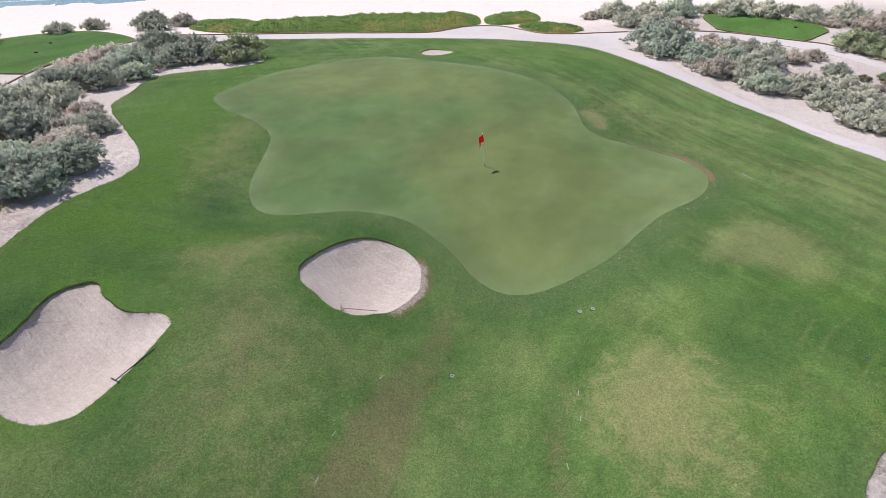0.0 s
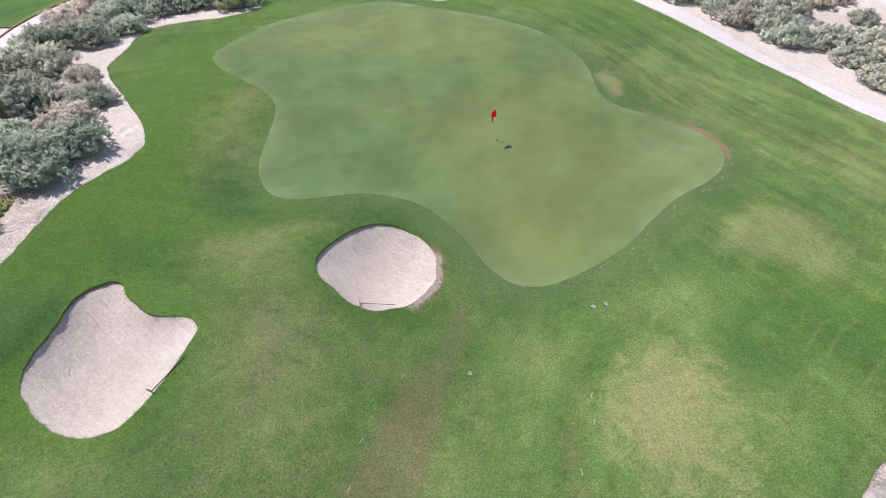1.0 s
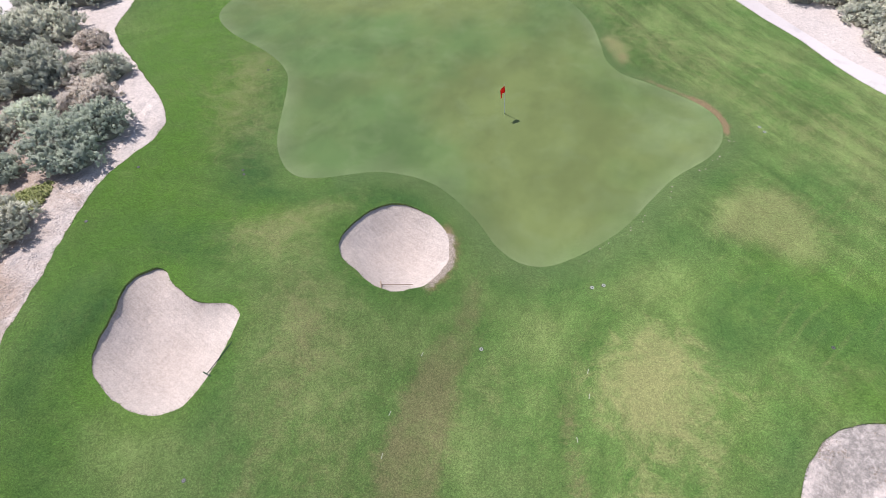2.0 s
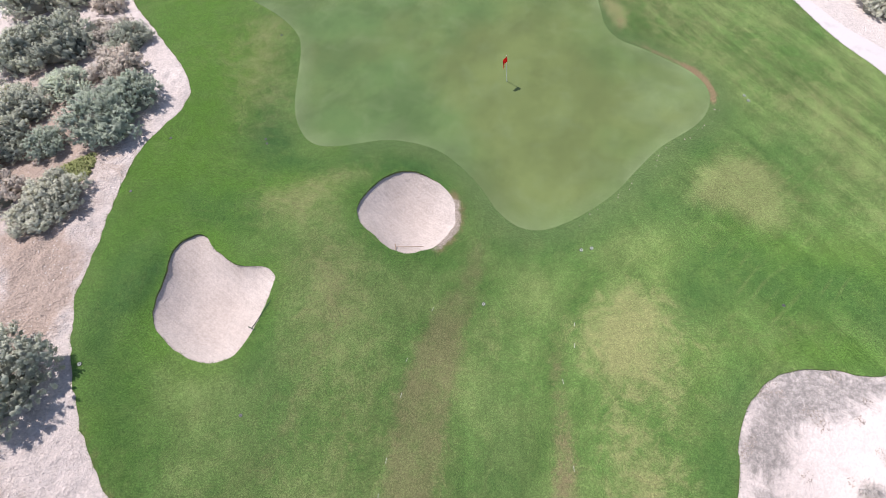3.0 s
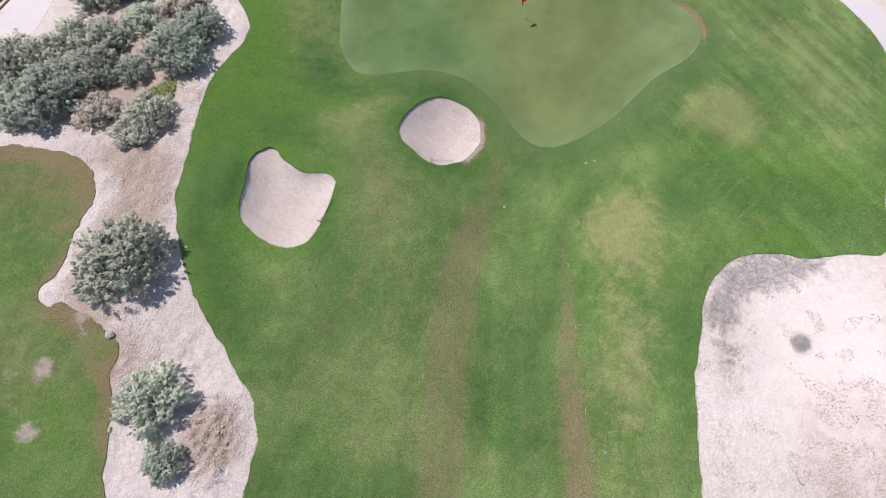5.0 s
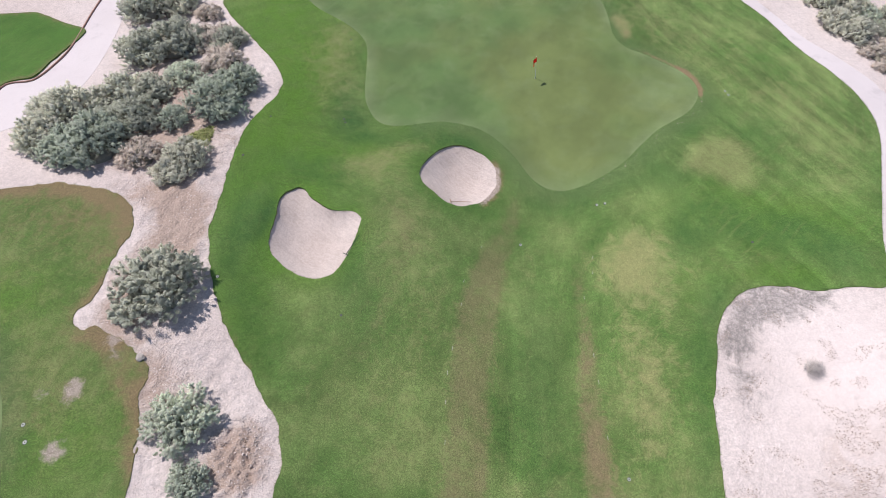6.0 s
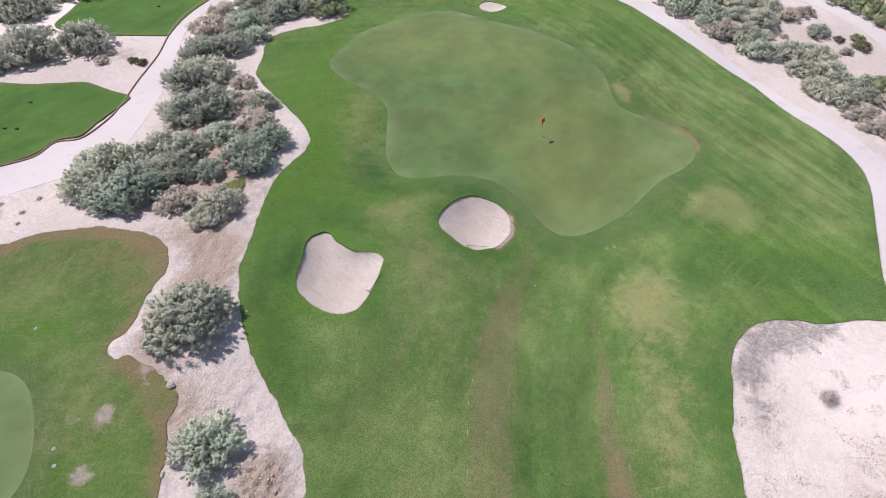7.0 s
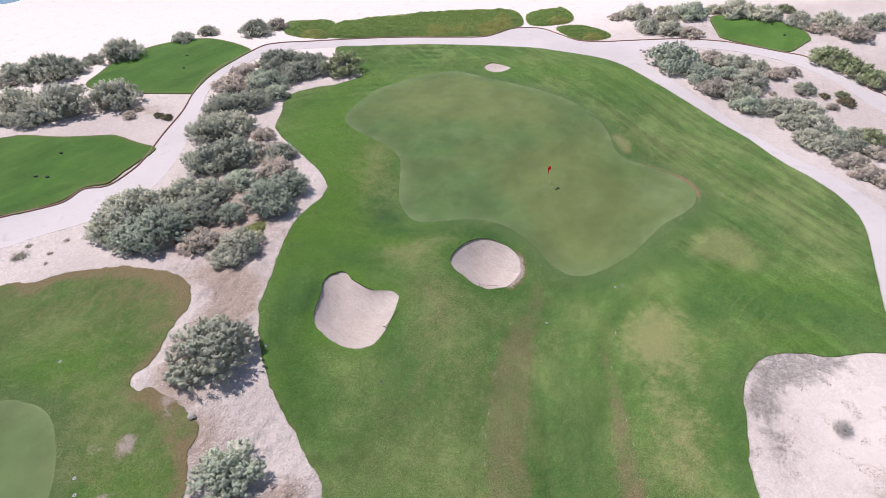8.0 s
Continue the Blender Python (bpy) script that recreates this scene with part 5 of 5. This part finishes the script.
for x, y in ((-45.55, 59.66), (-44.16, 55.44), (36.84, 73.81), (36.77, 69.23), (-47.16, 33.64), (-47.07, 29.44), (-45.94, 29.46)):
    build_marker(x, y, 0.12)


# ---- loose matter on the sand ----
def scatter(name, rng, pts, sizes, material, label, flat=0.6, up=0.0, humps=True):
    """Many small rough lumps, each a bent octahedron, as one mesh."""
    base = np.array([(1, 0, 0), (0, 1, 0), (-1, 0, 0), (0, -1, 0), (0, 0, 1), (0, 0, -1)], float)
    tri = np.array([(0, 1, 4), (1, 2, 4), (2, 3, 4), (3, 0, 4), (1, 0, 5), (2, 1, 5), (3, 2, 5), (0, 3, 5)])
    n = len(pts)
    a = rng.uniform(0, 6.28, n)
    v = base[None] * sizes[:, None, None] * rng.uniform(0.6, 1.3, (n, 6, 1))
    v[:, :, 2] *= flat
    x = v[:, :, 0] * np.cos(a)[:, None] - v[:, :, 1] * np.sin(a)[:, None]
    y = v[:, :, 0] * np.sin(a)[:, None] + v[:, :, 1] * np.cos(a)[:, None]
    z = height(pts[:, 0], pts[:, 1]) + up + sizes * flat * 0.3
    if humps:
        z = roughness_of(pts, z, np.ones(len(pts), bool))
    verts = np.stack([x + pts[:, :1], y + pts[:, 1:], v[:, :, 2] + z[:, None]], 2).reshape(-1, 3)
    faces = (tri[None] + (np.arange(n) * 6)[:, None, None]).reshape(-1, 3)
    ob = net(name, verts, faces.tolist(), material, False)
    return tagged(ob, label, "debris", kind="stuff")


def spread_in(rng, ring, n):
    lo, hi = ring.min(0), ring.max(0)
    g = rng.uniform(lo, hi, (n * 4, 2))
    return g[inside(g, ring)][:n]


def bare(pts):
    """Only the places that lie on open sand."""
    ok = np.ones(len(pts), bool)
    for ring in (turf_ring, lawn_ring, path_ring, *tee_rings):
        ok &= ~inside(pts, ring)
    return pts[ok]


CLOD = plain("dry_earth_clods", (0.60, 0.515, 0.475), 0.95, spread=0.3, scale=7)
LITTER = plain("plant_litter", (0.36, 0.295, 0.25), 0.95, spread=0.45, scale=4)
rng = np.random.default_rng(71)
mound = spline(MOUND_EDGE, 0.3)
heap = spread_in(rng, mound, 400)
scatter("earth_clods", rng, heap, 0.015 + 0.04 * rng.uniform(0, 1, len(heap)) ** 3, CLOD, "heap of rough dry pinkish earth clods on sand", 0.8)
west = bare(rng.uniform((-34, -2), (-13, 34), (70000, 2)))
keep = np.array([noise.noise((x / 1.7, y / 1.7, 2.2)) > rng.uniform(-0.3, 0.3) for x, y in west])
west = west[keep]
fine_bits, coarse_bits = west[::4], west[1::3]
scatter("sand_clods", rng, coarse_bits, 0.014 + 0.05 * rng.uniform(0, 1, len(coarse_bits)) ** 3, CLOD, "crumbly pinkish lumps of crusted sand", 0.5, 0.0)
scatter("plant_litter", rng, fine_bits, 0.008 + 0.026 * rng.uniform(0, 1, len(fine_bits)) ** 3, LITTER, "scattered brown twigs and litter on sand", 0.5, 0.0)
waste = bare(rng.uniform((10, -6), (24, 13), (26000, 2)))
thick = np.clip(within(waste, STUBBLE) + 0.6, 0, 1) * 0.32
keep = np.array([noise.noise((x / 1.1, y / 1.1, 6.2)) > 0.3 - t for (x, y), t in zip(waste, thick)])
waste = waste[keep]
sv = np.column_stack([waste, roughness_of(waste, height(waste[:, 0], waste[:, 1]), np.ones(len(waste), bool))])
lean = np.column_stack([rng.normal(0, 0.8, (len(waste), 2)), np.full(len(waste), 0.6)])
wv, wf, _ = sprigs(rng, sv, lean, 0.11, 0.035, 3)
tagged(net("dry_sprouts", wv, wf.tolist(), LITTER, False), "sparse dry sprouts on the bare waste sand", "sprouts", kind="stuff")
dunes = bare(rng.uniform((-70, 36), (60, 90), (16000, 2)))
dunes = dunes[dunes[:, 1] * 0.93 - dunes[:, 0] * 0.37 < 68]
keep = np.array([noise.noise((x / 4.0, y / 4.0, 8.2)) > 0.05 for x, y in dunes])
dunes = dunes[keep]
scatter("dune_litter", rng, dunes, rng.uniform(0.02, 0.06, len(dunes)), LITTER, "scattered dry plant litter on the dunes", 0.5)


chips = beside(green_ring, 0.32)
chips = chips[(chips[:, 0] > 4) & (chips[:, 1] < 30.5)]
chips = chips[rng.integers(0, len(chips), 26)] + rng.normal(0, 0.12, (26, 2))
scatter("divot_marks", rng, chips, rng.uniform(0.02, 0.06, 26), LITTER, "small pale divot marks beside the putting green", 0.12, 0.07, False)


def build_fringe(ring, name, label, count, seed, lift):
    """Uneven grass tips that hang over a cut turf edge."""
    g = np.random.default_rng(seed)
    i = g.integers(0, len(ring), count)
    i = i[[not (-3 < ring[k][0] < -1 and 18 < ring[k][1] < 24) for k in i]]
    count = len(i)
    q = ring[i] + (np.roll(ring, -1, 0)[i] - ring[i]) * g.uniform(0, 1, (count, 1)) + g.normal(0, 0.035, (count, 2))
    p = np.column_stack([q, height(q[:, 0], q[:, 1]) + lift])
    out = np.column_stack([g.normal(0, 0.7, (count, 2)), np.full(count, 0.6)])
    v, f, upward = sprigs(g, p, out / np.linalg.norm(out, axis=1)[:, None], 0.06, 0.022)
    ob = net(name, v, f.tolist(), BLADES, False, normals=upward)
    tagged(ob, label, "grass", kind="stuff")


WEED_LEAVES = leaf_material("weed_leaves", (0.24, 0.27, 0.10), (0.34, 0.36, 0.15), (0.42, 0.38, 0.2))
BLADES = leaf_material("grass_blades", (0.10, 0.17, 0.045), (0.16, 0.22, 0.065), (0.30, 0.27, 0.13))
build_fringe(turf_ring, "edge_grass", "ragged grass tips along the turf edge", 9000, 81, 0.06)
for k, ring in enumerate(bunker_rings):
    build_fringe(ring, "lip_grass", "ragged grass tips on the bunker lip", 900, 82 + k, 0.05)
build_fringe(lawn_ring, "lawn_edge_grass", "ragged dry grass tips along the lawn edge", 3500, 90, 0.05)

weeds = spread_in(rng, spline(WEED_EDGE, 0.3), 900)
wp = np.column_stack([weeds, height(weeds[:, 0], weeds[:, 1]) + 0.02])
wv, wf, upward = sprigs(rng, wp, np.tile((0.0, 0.0, 1.0), (len(wp), 1)) + rng.normal(0, 0.4, (len(wp), 3)), 0.22, 0.1)
tagged(net("weeds", wv, wf.tolist(), WEED_LEAVES, False, normals=upward), "low patch of yellow-green weeds between the shrubs", "weeds", kind="stuff")


def build_rock(x, y, r, up=0.0):
    bm = bmesh.new()
    bmesh.ops.create_icosphere(bm, subdivisions=2, radius=r)
    for v in bm.verts:
        v.co += Vector(noise.noise_vector(v.co * 3 / r + Vector((x, y, 0)))) * r * 0.3
        v.co.z *= 0.65
    ob = part("rock", bm, ROCK)
    ob.location = at(x, y, up + r * 0.3)
    tagged(ob, "small rounded grey rock lying on the sand", "rock", "rocks on the sand")


for x, y, r in ((-21.6, 5.4, 0.25), (16.9, 63.3, 0.3), (16.2, 62.9, 0.25), (15.9, 63.4, 0.2)):
    build_rock(x, y, r)


def build_paint_marks():
    """Short dashes of old white paint along the worn strips of the fairway."""
    bm = bmesh.new()
    for x, y, turn in PAINT_DASHES:
        a = radians(turn)
        along, side = Vector((math.cos(a), math.sin(a), 0)), Vector((-math.sin(a), math.cos(a), 0))
        for k in range(2):
            c = Vector((x, y, 0)) + along * (0.13 * k - 0.1)
            ring = []
            for u, w in ((-1, -1), (1, -0.7), (1, 1), (-1, 0.8)):
                q = c + along * 0.06 * u + side * 0.017 * w
                ring.append(bm.verts.new((q.x, q.y, float(height(q.x, q.y)) + 0.083)))
            bm.faces.new(ring)
    bmesh.ops.solidify(bm, geom=bm.faces[:], thickness=0.006)
    tagged(part("paint_marks", bm, OLD_PAINT), "faded white paint dashes on the worn fairway turf", "paint marks", kind="stuff")


OLD_PAINT = plain("old_paint", (0.42, 0.43, 0.36), 0.8, spread=0.2)
build_paint_marks()
